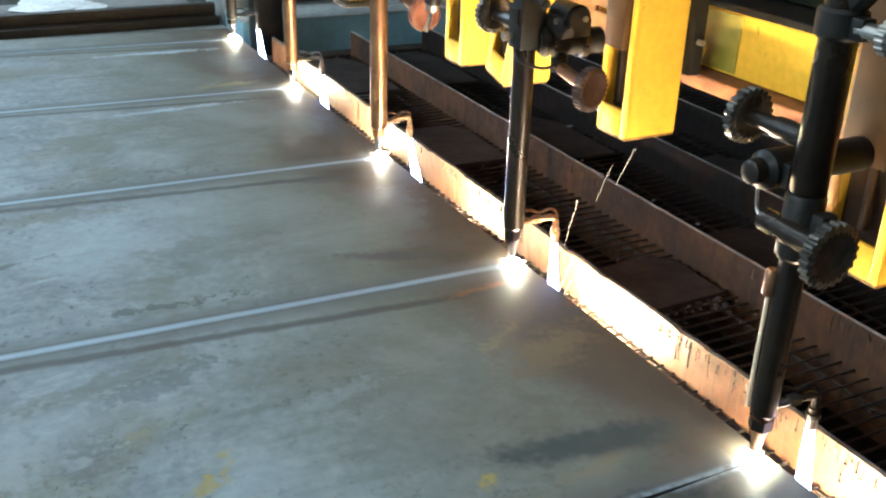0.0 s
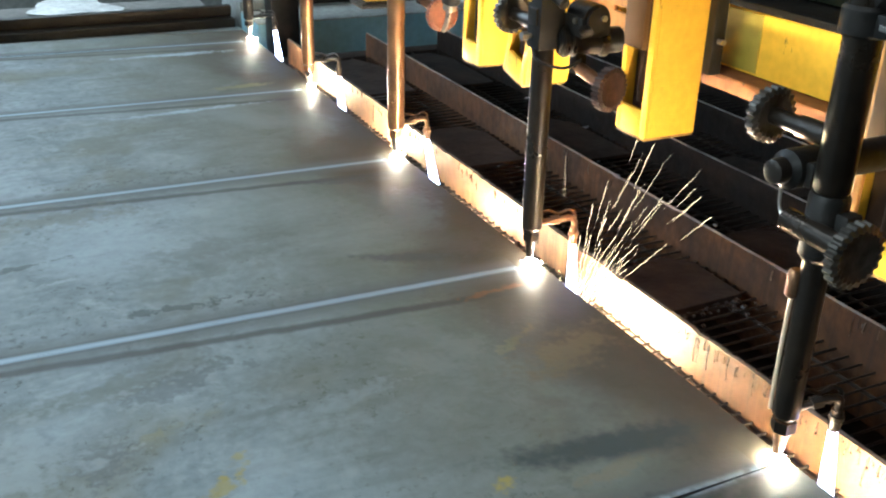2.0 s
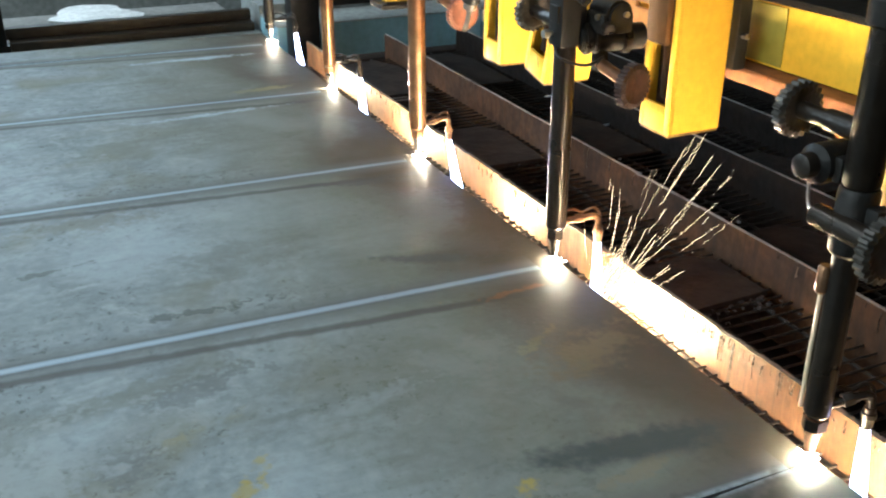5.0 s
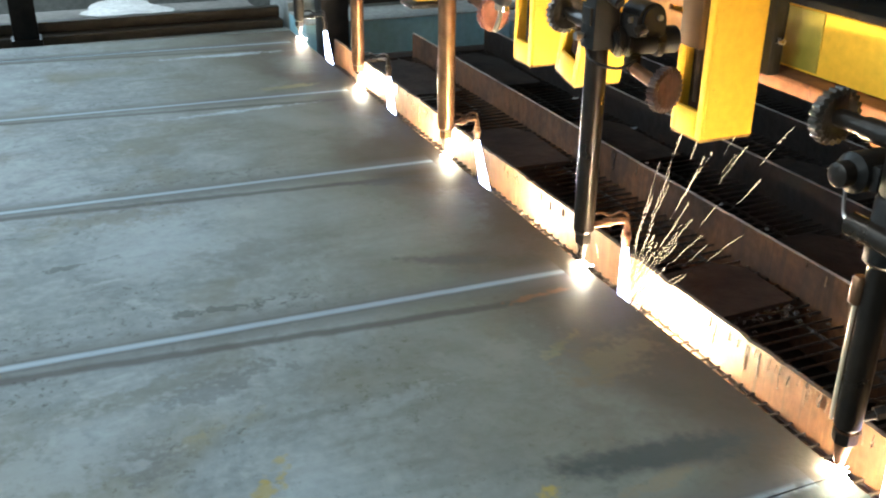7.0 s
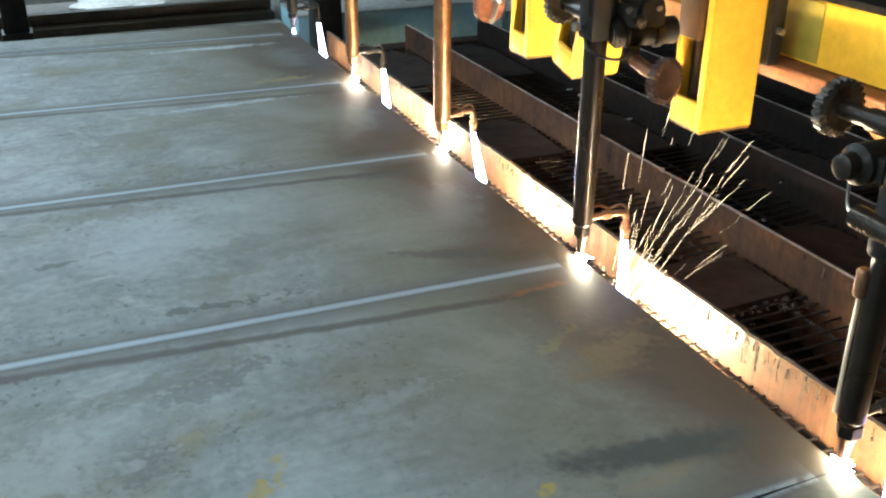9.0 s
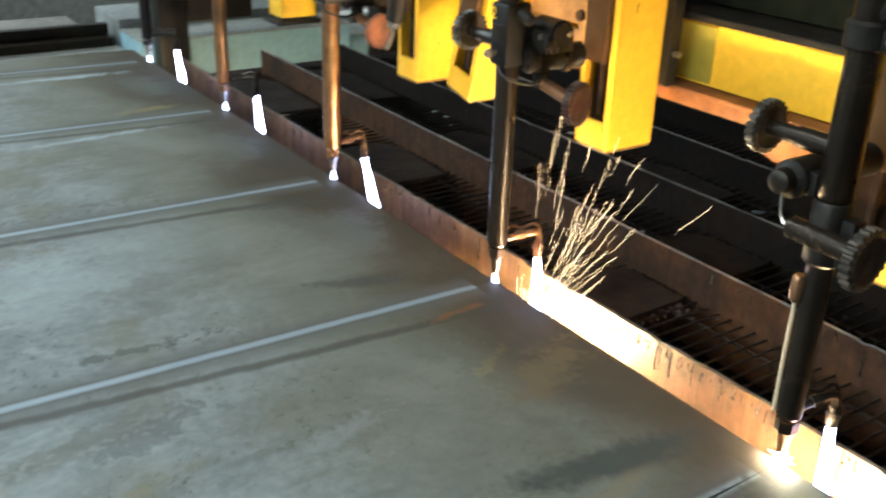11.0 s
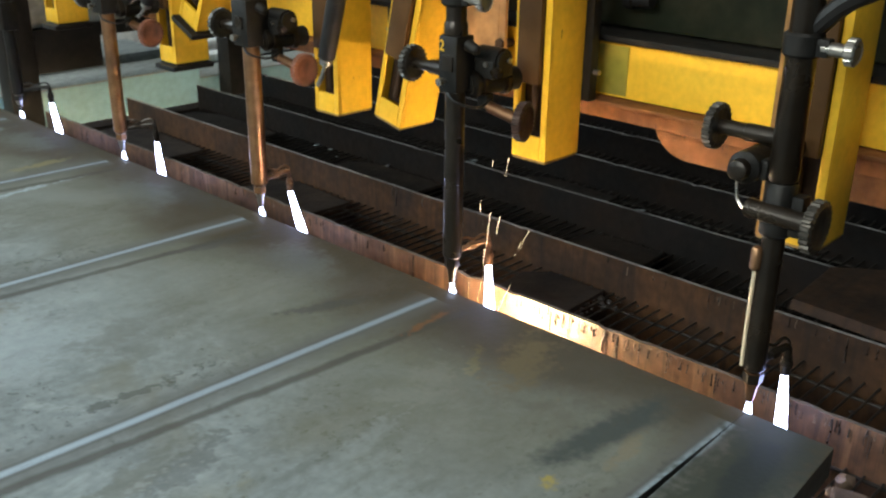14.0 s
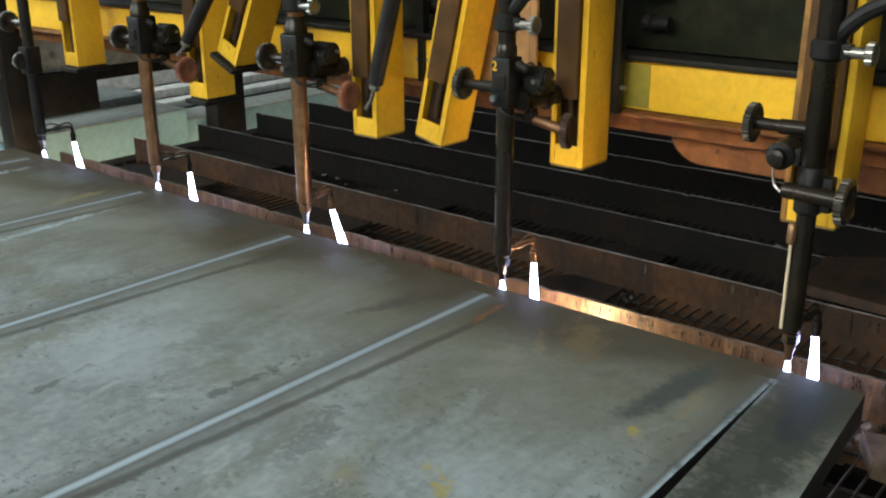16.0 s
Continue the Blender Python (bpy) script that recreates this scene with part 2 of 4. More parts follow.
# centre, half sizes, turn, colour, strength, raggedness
STAINS_AND_SHADE = [
    # soft dark ellipses near x 1.0: burnt scale plus the right end's painted shade
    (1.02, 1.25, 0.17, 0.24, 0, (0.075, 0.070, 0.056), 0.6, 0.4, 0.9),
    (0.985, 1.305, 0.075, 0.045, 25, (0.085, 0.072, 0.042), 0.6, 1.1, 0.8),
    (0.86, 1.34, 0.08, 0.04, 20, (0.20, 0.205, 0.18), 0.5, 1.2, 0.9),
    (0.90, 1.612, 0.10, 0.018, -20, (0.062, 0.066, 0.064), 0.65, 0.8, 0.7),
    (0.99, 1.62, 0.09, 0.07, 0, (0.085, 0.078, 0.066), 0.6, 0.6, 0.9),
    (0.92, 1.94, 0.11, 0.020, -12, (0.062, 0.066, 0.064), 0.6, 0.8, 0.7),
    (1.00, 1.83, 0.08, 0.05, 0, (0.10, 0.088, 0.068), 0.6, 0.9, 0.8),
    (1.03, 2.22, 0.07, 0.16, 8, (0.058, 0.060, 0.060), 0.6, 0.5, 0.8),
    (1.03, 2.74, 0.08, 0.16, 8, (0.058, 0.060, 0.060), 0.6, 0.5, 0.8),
    (0.57, 1.585, 0.10, 0.010, 0, (0.06, 0.065, 0.06), 0.6, 1.7, 0.5),
    (0.40, 1.79, 0.05, 0.008, 10, (0.06, 0.065, 0.062), 0.6, 1.6, 0.5),
    (0.43, 1.72, 0.03, 0.008, 10, PALE, 0.5, 1.4, 0.6),
    (0.52, 1.40, 0.09, 0.03, 20, (0.105, 0.115, 0.118), 0.55, 1.5, 0.6),
    (0.43, 1.30, 0.06, 0.05, 70, (0.105, 0.112, 0.118), 0.5, 1.6, 0.6),
    (0.70, 1.30, 0.07, 0.02, 10, (0.24, 0.27, 0.27), 0.5, 1.5, 0.7),
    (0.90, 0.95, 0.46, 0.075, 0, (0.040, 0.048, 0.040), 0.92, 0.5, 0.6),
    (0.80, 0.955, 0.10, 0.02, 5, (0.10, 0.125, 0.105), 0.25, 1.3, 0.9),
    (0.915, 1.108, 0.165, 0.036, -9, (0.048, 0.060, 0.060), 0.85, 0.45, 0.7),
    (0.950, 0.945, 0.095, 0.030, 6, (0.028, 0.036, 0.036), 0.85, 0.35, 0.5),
    (0.787, 1.097, 0.020, 0.012, 55, YELLOW, 0.7, 1.6, 0.9),
    (0.557, 1.240, 0.024, 0.013, 60, YELLOW, 0.5, 2.0, 0.95),
    (0.484, 1.316, 0.020, 0.010, 10, YELLOW, 0.2, 2.0, 0.95),
    (0.94, 1.345, 0.05, 0.012, 30, YELLOW, 0.15, 1.6, 0.9),
    (0.530, 1.198, 0.030, 0.014, 20, YELLOW, 0.55, 2.0, 0.95),
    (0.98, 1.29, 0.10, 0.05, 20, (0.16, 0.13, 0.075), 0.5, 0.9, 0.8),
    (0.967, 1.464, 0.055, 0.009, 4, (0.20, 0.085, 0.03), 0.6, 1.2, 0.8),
    (0.90, 1.07, 0.06, 0.015, 8, (0.20, 0.17, 0.11), 0.5, 0.9, 0.7),
    (0.45, 1.42, 0.16, 0.03, 12, (0.14, 0.15, 0.13), 0.6, 1.2, 0.8),
    (0.50, 1.31, 0.05, 0.022, 20, (0.20, 0.19, 0.11), 0.35, 2.0, 0.95),
    (0.78, 2.452, 0.19, 0.016, 3, (0.38, 0.47, 0.53), 0.8, 0.8, 0.9),
    (0.82, 2.955, 0.20, 0.022, -2, (0.38, 0.47, 0.53), 0.8, 0.8, 0.9),
    (0.92, 2.60, 0.10, 0.02, 4, (0.27, 0.24, 0.10), 0.5, 0.8, 0.8),
    (0.45, 1.95, 0.12, 0.05, 0, (0.17, 0.17, 0.14), 0.6, 1.2, 0.8),
    (0.30, 1.30, 0.20, 0.08, 20, (0.31, 0.35, 0.36), 0.6, 1.3, 0.8),
    # three more at the right edge, burnt scale and dim light in one colour
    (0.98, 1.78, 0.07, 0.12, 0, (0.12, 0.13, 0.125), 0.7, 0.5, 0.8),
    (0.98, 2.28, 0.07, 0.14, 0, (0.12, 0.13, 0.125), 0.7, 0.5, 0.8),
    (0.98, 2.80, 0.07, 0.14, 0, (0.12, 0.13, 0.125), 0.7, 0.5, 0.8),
    (0.25, 2.20, 0.25, 0.10, 10, (0.33, 0.37, 0.39), 0.5, 1.2, 0.8),
    (0.62, 1.75, 0.10, 0.05, 10, (0.15, 0.16, 0.15), 0.5, 1.3, 0.8),
]
PLATE = plate_material()
SLAT = material("scorched_slat_steel", (0.118, 0.058, 0.026), 0.55, 0.1, (0.050, 0.025, 0.015), 11, 0.85, 0.5, 45, 60, 0.3)
# second slat: rust brown that also carries the cuts' orange light
SLAT_RUST_LIT = material("rusty_lit_slat_steel", (0.066, 0.030, 0.012), 0.6, 0.0, (0.016, 0.011, 0.008), 7, 0.9, 0.5, 45, 60, 0.3)


def runs(m, dark, top, fine=70.0, at=0.50):
    """Vertical runs burnt into a slat's face."""
    n, l = m.node_tree.nodes, m.node_tree.links
    bsdf = n["Principled BSDF"]
    src = bsdf.inputs["Base Color"].links[0].from_socket
    geo, stretch, tex, k, mix = (n.new(s) for s in ("ShaderNodeNewGeometry", "ShaderNodeMapping", "ShaderNodeTexNoise", "ShaderNodeMapRange", "ShaderNodeMix"))
    stretch.inputs["Scale"].default_value = (1.0, fine, 5.0)
    tex.inputs["Scale"].default_value, tex.inputs["Detail"].default_value, tex.inputs["Roughness"].default_value = 1.0, 5, 0.65
    k.inputs[1].default_value, k.inputs[2].default_value, k.inputs[4].default_value = at, at + 0.18, top
    mix.data_type = "RGBA"
    mix.inputs[7].default_value = (*dark, 1)
    l.new(geo.outputs["Position"], stretch.inputs["Vector"]), l.new(stretch.outputs[0], tex.inputs["Vector"]), l.new(tex.outputs[0], k.inputs[0])
    l.new(k.outputs[0], mix.inputs[0]), l.new(src, mix.inputs[6]), l.new(mix.outputs[2], bsdf.inputs["Base Color"])


runs(SLAT, (0.21, 0.120, 0.058), 0.75, 43.0, 0.52)
runs(SLAT, (0.030, 0.018, 0.012), 0.85, 110.0, 0.53)
runs(SLAT_RUST_LIT, (0.012, 0.010, 0.009), 0.7)
# farther slats: soot, with their dimmer light painted in as near-black
SLAT_SOOT_DIM = material("sooty_dim_slat_steel", (0.0065, 0.0060, 0.0060), 0.6, 0.0, (0.013, 0.008, 0.0055), 8, 0.9, 0.5, 45, 60, 0.3)
SLAT_EDGE = material("bare_slat_edge", (0.17, 0.15, 0.125), 0.5, 0.1, (0.05, 0.042, 0.036), 18, 0.8, 0.4, 60)
WORN_SLAT_EDGE = material("shiny_worn_slat_edge", (0.44, 0.43, 0.41), 0.45, 0.2, (0.07, 0.06, 0.055), 14, 0.85, 0.4, 60)
SLAG = material("dripped_slag", (0.022, 0.020, 0.020), 0.30, 0.5, (0.075, 0.066, 0.060), 120, 0.8, 0.9, 110)
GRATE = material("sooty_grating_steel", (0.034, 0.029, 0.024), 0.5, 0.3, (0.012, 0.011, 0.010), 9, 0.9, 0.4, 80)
TAN = material("tan_burnt_offcut", (0.135, 0.092, 0.060), 0.7, 0.0, (0.06, 0.042, 0.028), 25, 0.9, 0.5, 60)
TRAY = material("near_black_slag_tray", (0.006, 0.006, 0.006), 0.8, 0.0, (0.012, 0.009, 0.007), 8, 0.8, 0.5, 60)
SCRAP = material("rusty_offcut", (0.024, 0.016, 0.011), 0.7, 0.0, (0.010, 0.008, 0.007), 12, 0.9, 0.5, 50)
YELLOW_PAINT = material("yellow_machine_paint", (0.92, 0.545, 0.042), 0.36, 0.0, (0.70, 0.37, 0.022), 3, 0.6, 0.15, 30, 90, 0.07, chips=(0.16, 0.09, 0.03), chip_at=0.655)
WORN_EDGE = material("soot_on_yellow_paint", (0.30, 0.17, 0.04), 0.6, 0.0, (0.10, 0.06, 0.03), 30, 0.9)
BLACK = material("oily_black_steel", (0.0095, 0.0092, 0.0085), 0.45, 0.1, (0.018, 0.015, 0.012), 20, 0.7, 0.25, 70)
BARREL = material("sooty_torch_barrel", (0.024, 0.017, 0.011), 0.30, 0.4, (0.013, 0.010, 0.008), 16, 0.7, 0.15, 80)
BRONZE = material("heat_tinted_brass_barrel", (0.34, 0.185, 0.09), 0.32, 0.8, (0.16, 0.085, 0.05), 14, 0.75, 0.15, 80)
COPPER = material("heat_tinted_copper", (0.30, 0.16, 0.085), 0.42, 0.8, (0.10, 0.05, 0.03), 40, 0.8)
SOOTY_COPPER = material("sooty_copper", (0.16, 0.085, 0.045), 0.5, 0.6, (0.05, 0.03, 0.02), 60, 0.9, 0.5, 150)
STEEL = material("bright_steel", (0.42, 0.40, 0.37), 0.3, 0.9, (0.20, 0.18, 0.16), 40, 0.6)
RED_CAP = material("rusty_red_knob_face", (0.24, 0.085, 0.045), 0.6, 0.1, (0.11, 0.045, 0.025), 60, 0.7)
BROWN_CAP = material("dark_brown_knob_face", (0.060, 0.028, 0.019), 0.5, 0.3, (0.025, 0.015, 0.011), 70, 0.8, 0.3, 150)
TAN_PAINT = material("tan_primer", (0.42, 0.235, 0.10), 0.5, 0.0, (0.26, 0.13, 0.05), 12, 0.8, 0.2, 60)
FLAKE = material("pale_slag_flake", (0.34, 0.39, 0.41), 0.35, 0.2, (0.12, 0.13, 0.14), 80, 0.8, 0.6, 120)
RUSTY_FACE = material("rusted_yellow_front", (0.36, 0.17, 0.03), 0.5, 0.0, (0.16, 0.075, 0.02), 14, 0.9, 0.3, 60)
BROWN = material("rust_primer_brown", (0.20, 0.078, 0.024), 0.55, 0.0, (0.10, 0.042, 0.018), 9, 0.9, 0.2, 40, chips=(0.06, 0.03, 0.02), chip_at=0.62)
PANEL = material("dark_green_panel", (0.013, 0.016, 0.009), 0.5, 0.0, (0.032, 0.028, 0.016), 7, 0.9)
# side faces of the strips: their shadow is painted as a dark colour
PLATE_SIDE = material("shaded_plate_edge", (0.034, 0.038, 0.036), 0.65, 0.0, (0.018, 0.020, 0.018), 20, 0.8, 0.4, 60)
RUBBER = material("black_rubber_sleeve", (0.011, 0.010, 0.010), 0.5, 0.0, (0.024, 0.021, 0.018), 30, 0.6)
TUBE = material("pale_brass_tube", (0.80, 0.68, 0.48), 0.35, 0.1, (0.60, 0.44, 0.26), 40, 0.7)
OLIVE = material("olive_face_colour", (0.33, 0.27, 0.03), 0.45, 0.0, (0.24, 0.18, 0.03), 20, 0.7)
CARRIAGE = material("greasy_tan_carriage", (0.115, 0.058, 0.022), 0.42, 0.0, (0.04, 0.022, 0.010), 20, 0.8)
GUIDE = material("greasy_brown_guide", (0.07, 0.04, 0.025), 0.5, 0.3, (0.03, 0.02, 0.015), 18, 0.8)
KNOB = material("worn_knurled_steel", (0.085, 0.076, 0.064), 0.36, 0.6, (0.030, 0.027, 0.023), 60, 0.9)
PALE_GREEN = material("pale_green_painted_steel", (0.27, 0.47, 0.56), 0.55, 0.0, (0.21, 0.36, 0.41), 4, 0.7, 0.1, 30, 40, 0.10, chips=(0.18, 0.16, 0.11), chip_at=0.70)
DUSTY = material("dusty_grey_steel", (0.30, 0.31, 0.285), 0.7, 0.0, (0.21, 0.215, 0.20), 5, 0.8, 0.15, 40)
GREY_PAINT = material("grey_machine_paint", (0.25, 0.27, 0.265), 0.5, 0.0, (0.17, 0.185, 0.18), 6, 0.7)
RAIL = material("dark_rail_steel", (0.022, 0.018, 0.014), 0.5, 0.2, (0.05, 0.04, 0.026), 8, 0.7)
CONCRETE = material("dusty_concrete", (0.24, 0.23, 0.21), 0.85, 0.0, (0.15, 0.145, 0.135), 2.5, 0.8, 0.3, 30)
WALL_PAINT = material("hall_wall_sheet", (0.20, 0.22, 0.22), 0.7, 0.0, (0.14, 0.15, 0.15), 1.5, 0.7)
WHITE = material("white_plastic", (0.72, 0.72, 0.70), 0.5, 0.0, (0.5, 0.5, 0.48), 8, 0.6)
BLUE_MARK = material("blue_marker_paint", (0.02, 0.09, 0.20), 0.5, 0.0)
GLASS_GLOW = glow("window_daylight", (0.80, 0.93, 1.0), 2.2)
FLAME = glow("oxy_fuel_flame", (0.50, 0.58, 1.0), 40.0)
FLAME_TIP = glow("blue_preheat_flame", (0.52, 0.64, 1.0), 15.0)
MOLTEN = glow("molten_steel", (1.0, 0.82, 0.55), 2000.0)
JET = glow("slag_jet", (1.0, 0.72, 0.40), 2500.0)
SPARK = glow("flying_spark", (1.0, 0.68, 0.36), 20.0)


for sooty in (SLAT_SOOT_DIM, SLAT_RUST_LIT, GRATE, BLACK, RUBBER, PANEL, RAIL, SLAT_EDGE, SCRAP, TRAY, YELLOW_PAINT, BROWN, CARRIAGE, GUIDE):
    sooty.node_tree.nodes["Principled BSDF"].inputs["Specular IOR Level"].default_value = 0.16 if sooty in (SLAT_SOOT_DIM, PANEL, TRAY, BROWN, CARRIAGE, GUIDE) else 0.26


# ---- mesh helpers ----
def part(name, bm, mat, parent=None, label="", smooth=True):
    me = bpy.data.meshes.new(name)
    bm.normal_update()
    bm.to_mesh(me)
    bm.free()
    me.materials.append(mat)
    if smooth:
        me.shade_smooth()
        me.set_sharp_from_angle(angle=radians(35))
    ob = new(name, me)
    if parent is not None:
        ob.parent = parent
    if label:
        ob["label"] = label
    return ob


def thing(name, m, label, category, group="", kind=""):
    ob = new(name)
    ob.empty_display_size = 0.05
    ob.matrix_basis = m
    return tagged(ob, label, category, group, kind)


def box(x0, x1, y0, y1, z0, z1, bevel=0.003, bm=None, turn=None):
    bm = bm or bmesh.new()
    m = Matrix.Translation(((x0 + x1) / 2, (y0 + y1) / 2, (z0 + z1) / 2)) @ Matrix.Diagonal((x1 - x0, y1 - y0, z1 - z0, 1))
    r = bmesh.ops.create_cube(bm, size=1, matrix=(turn @ m) if turn else m)
    if bevel:
        edges = list({e for v in r["verts"] for e in v.link_edges})
        bmesh.ops.bevel(bm, geom=edges, offset=bevel, segments=2, affect="EDGES", profile=0.6)
    return bm


def rod(p, q, r0, r1=None, seg=20, bm=None, bevel=0.0):
    """A round bar, or a cone, from p to q."""
    bm = bm or bmesh.new()
    p, q = Vector(p), Vector(q)
    m = Matrix.Translation((p + q) / 2) @ (q - p).to_track_quat("Z", "Y").to_matrix().to_4x4()
    r = bmesh.ops.create_cone(bm, cap_ends=True, segments=seg, radius1=r0, radius2=r0 if r1 is None else r1, depth=(q - p).length, matrix=m)
    if bevel:
        caps = [e for e in {e for v in r["verts"] for e in v.link_edges} if any(len(f.verts) > 4 for f in e.link_faces)]
        bmesh.ops.bevel(bm, geom=caps, offset=bevel, segments=2, affect="EDGES")
    return bm


def lathe(profile, seg=24, axis="z", at=(0, 0, 0), bm=None):
    """A turned body: profile of (height, radius)."""
    bm = bm or bmesh.new()
    turn = {"z": Matrix(), "y": Matrix.Rotation(radians(-90), 4, "X"), "x": Matrix.Rotation(radians(90), 4, "Y")}[axis]
    rings = []
    for h, r in profile:
        rings.append([bm.verts.new(Vector(at) + (turn @ Vector((r * math.cos(a), r * math.sin(a), h)))) for a in (2 * math.pi * i / seg for i in range(seg))])
    for a, b in zip(rings, rings[1:]):
        for i in range(seg):
            bm.faces.new((a[i], a[(i + 1) % seg], b[(i + 1) % seg], b[i]))
    bm.faces.new(rings[0][::-1])
    bm.faces.new(rings[-1])
    return bm


def gear_knob(r, width, teeth=22):
    """A knurled handwheel whose axis is y: toothed rim with a dished face."""
    bm = bmesh.new()
    prof = []
    for i in range(teeth):
        a = 2 * math.pi * i / teeth
        d = 2 * math.pi / teeth
        prof += [(a, r * 0.92), (a + d * 0.2, r), (a + d * 0.55, r), (a + d * 0.75, r * 0.92)]
    rings = []
    for y, k in ((-width / 2 + 0.001, 0.72), (-width / 2, 0.80), (-width / 2 + 0.002, 1.0), (width / 2 - 0.002, 1.0), (width / 2, 0.80), (width / 2 - 0.001, 0.72)):
        rings.append([bm.verts.new((rr * k * math.cos(a), y, rr * k * math.sin(a))) for a, rr in prof])
    n = len(prof)
    for a, b in zip(rings, rings[1:]):
        for i in range(n):
            bm.faces.new((a[i], b[i], b[(i + 1) % n], a[(i + 1) % n]))
    bm.faces.new(rings[0])
    bm.faces.new(rings[-1][::-1])
    return bm


def tube(points, r, seg=10, bm=None):
    """A bent pipe through the points."""
    bm = bm or bmesh.new()
    pts = [Vector(p) for p in points]
    rings = []
    for i, p in enumerate(pts):
        d = (pts[min(i + 1, len(pts) - 1)] - pts[max(i - 1, 0)]).normalized()
        q = d.to_track_quat("Z", "Y")
        rings.append([bm.verts.new(p + q @ Vector((r * math.cos(a), r * math.sin(a), 0))) for a in (2 * math.pi * k / seg for k in range(seg))])
    for a, b in zip(rings, rings[1:]):
        best = min(range(seg), key=lambda s: sum((a[i].co - b[(i + s) % seg].co).length for i in range(seg)))
        for i in range(seg):
            bm.faces.new((a[i], a[(i + 1) % seg], b[(i + 1 + best) % seg], b[(i + best) % seg]))
    bm.faces.new(rings[0][::-1])
    bm.faces.new(rings[-1])
    return bm


def arc_points(points, n=6):
    """A smooth way through the points."""
    pts = [Vector(p) for p in points]
    pts = [pts[0] * 2 - pts[1]] + pts + [pts[-1] * 2 - pts[-2]]
    out = []
    for i in range(1, len(pts) - 2):
        a, b, c, d = pts[i - 1:i + 3]
        for k in range(n):
            t = k / n
            out.append(0.5 * (2 * b + (c - a) * t + (2 * a - 5 * b + 4 * c - d) * t * t + (3 * b - a - 3 * c + d) * t ** 3))
    return out + [pts[-2]]


def lump(r, seed, squash=0.6, sub=2):
    """A rough clinker of slag."""
    bm = bmesh.new()
    bmesh.ops.create_icosphere(bm, subdivisions=sub, radius=r)
    for v in bm.verts:
        k = 1 + 0.55 * noise.noise(v.co / r * 1.3 + Vector((seed * 3.1, seed, 0))) + 0.25 * noise.noise(v.co / r * 3.7 + Vector((0, seed, seed)))
        v.co = Vector((v.co.x * k, v.co.y * k, v.co.z * k * squash))
    return bm


rng = random.Random(7)
moving = []     # what travels with the gantry: (object, base pose)


def travels(ob):
    moving.append((ob, ob.matrix_basis.copy()))
    return ob


# ---- the hall ----
def slab(name, x0, x1, y0, y1, z0, z1, mat, label, category):
    ob = part(name, box(x0, x1, y0, y1, z0, z1, 0), mat, None, "", False)
    return tagged(ob, label, category, "", "structure")


slab("floor", -7.2, 9.2, -6.2, 9.2, -0.2, 0.0, CONCRETE, "dusty grey concrete hall floor", "floor")
slab("ceiling", -7.2, 9.2, -6.2, 9.2, 6.5, 6.7, WALL_PAINT, "grey sheet-metal hall ceiling", "ceiling")
slab("wall_south", -7.0, 9.0, -6.2, -6.0, 0, 6.5, WALL_PAINT, "grey sheet-metal hall wall", "wall")
slab("wall_east", 9.0, 9.2, -6.2, 9.2, 0, 6.5, WALL_PAINT, "grey sheet-metal hall wall", "wall")


def window_wall(name, axis, at, lo, hi, w0, w1, sill, label):
    """A hall wall with one long glazed opening."""
    bm = bmesh.new()
    for a0, a1, z0, z1 in ((lo, hi, 0, sill), (lo, hi, 5.4, 6.5), (lo, w0, sill, 5.4), (w1, hi, sill, 5.4)):
        if axis == "y":
            box(a0, a1, at, at + 0.2, z0, z1, 0, bm)
        else:
            box(at - 0.2, at, a0, a1, z0, z1, 0, bm)
    wall = tagged(part(name, bm, WALL_PAINT, None, "", False), label, "wall", "", "structure")
    return wall


window_wall("wall_north", "y", 9.0, -7.0, 9.0, -6.0, 1.5, 2.2, "grey sheet-metal hall wall with glazed strip")
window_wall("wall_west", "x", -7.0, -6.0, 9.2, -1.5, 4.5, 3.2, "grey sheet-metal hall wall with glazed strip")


def window(name, axis, at, w0, w1, sill):
    w = tagged(part(name, box(*((w0, w1, at + 0.14, at + 0.16) if axis == "y" else (at - 0.16, at - 0.14, w0, w1)), sill, 5.4, 0), GLASS_GLOW, None, "", False),
               "daylit milky window strip high in the wall", "window", "", "structure")
    for k in range(6):
        a = w0 + (w1 - w0) * k / 5
        part("window_frame", box(*((a - 0.04, a + 0.04, at + 0.08, at + 0.13) if axis == "y" else (at - 0.13, at - 0.08, a - 0.04, a + 0.04)), sill, 5.4, 0.005), GREY_PAINT, w)
    return w


window("window_1", "y", 9.0, -6.0, 1.5, 2.2)
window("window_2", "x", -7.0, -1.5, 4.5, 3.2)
# unseen housings that go with the two added top lights
for x, y in ((-0.6, 0.4), (-1.6, 4.4)):
    lamp = thing("added_high_bay_lamp", pose(x, y, 5.75), "grey high-bay lamp, unseen and added, under the hall ceiling", "lamp", "high-bay lamps")
    part("shade", lathe([(0.06, 0.36), (0.30, 0.16), (0.42, 0.10), (0.44, 0.05)]), GREY_PAINT, lamp)
    part("hanger", rod((0, 0, 0.42), (0, 0, 0.75), 0.012), STEEL, lamp)

# ---- the cutting table ----
SLATS = [1.207 + 0.2445 * k for k in range(-9, 9)]
SLAT_TOP, SLAT_LOW, GRATE_TOP = 0.762, 0.610, 0.695


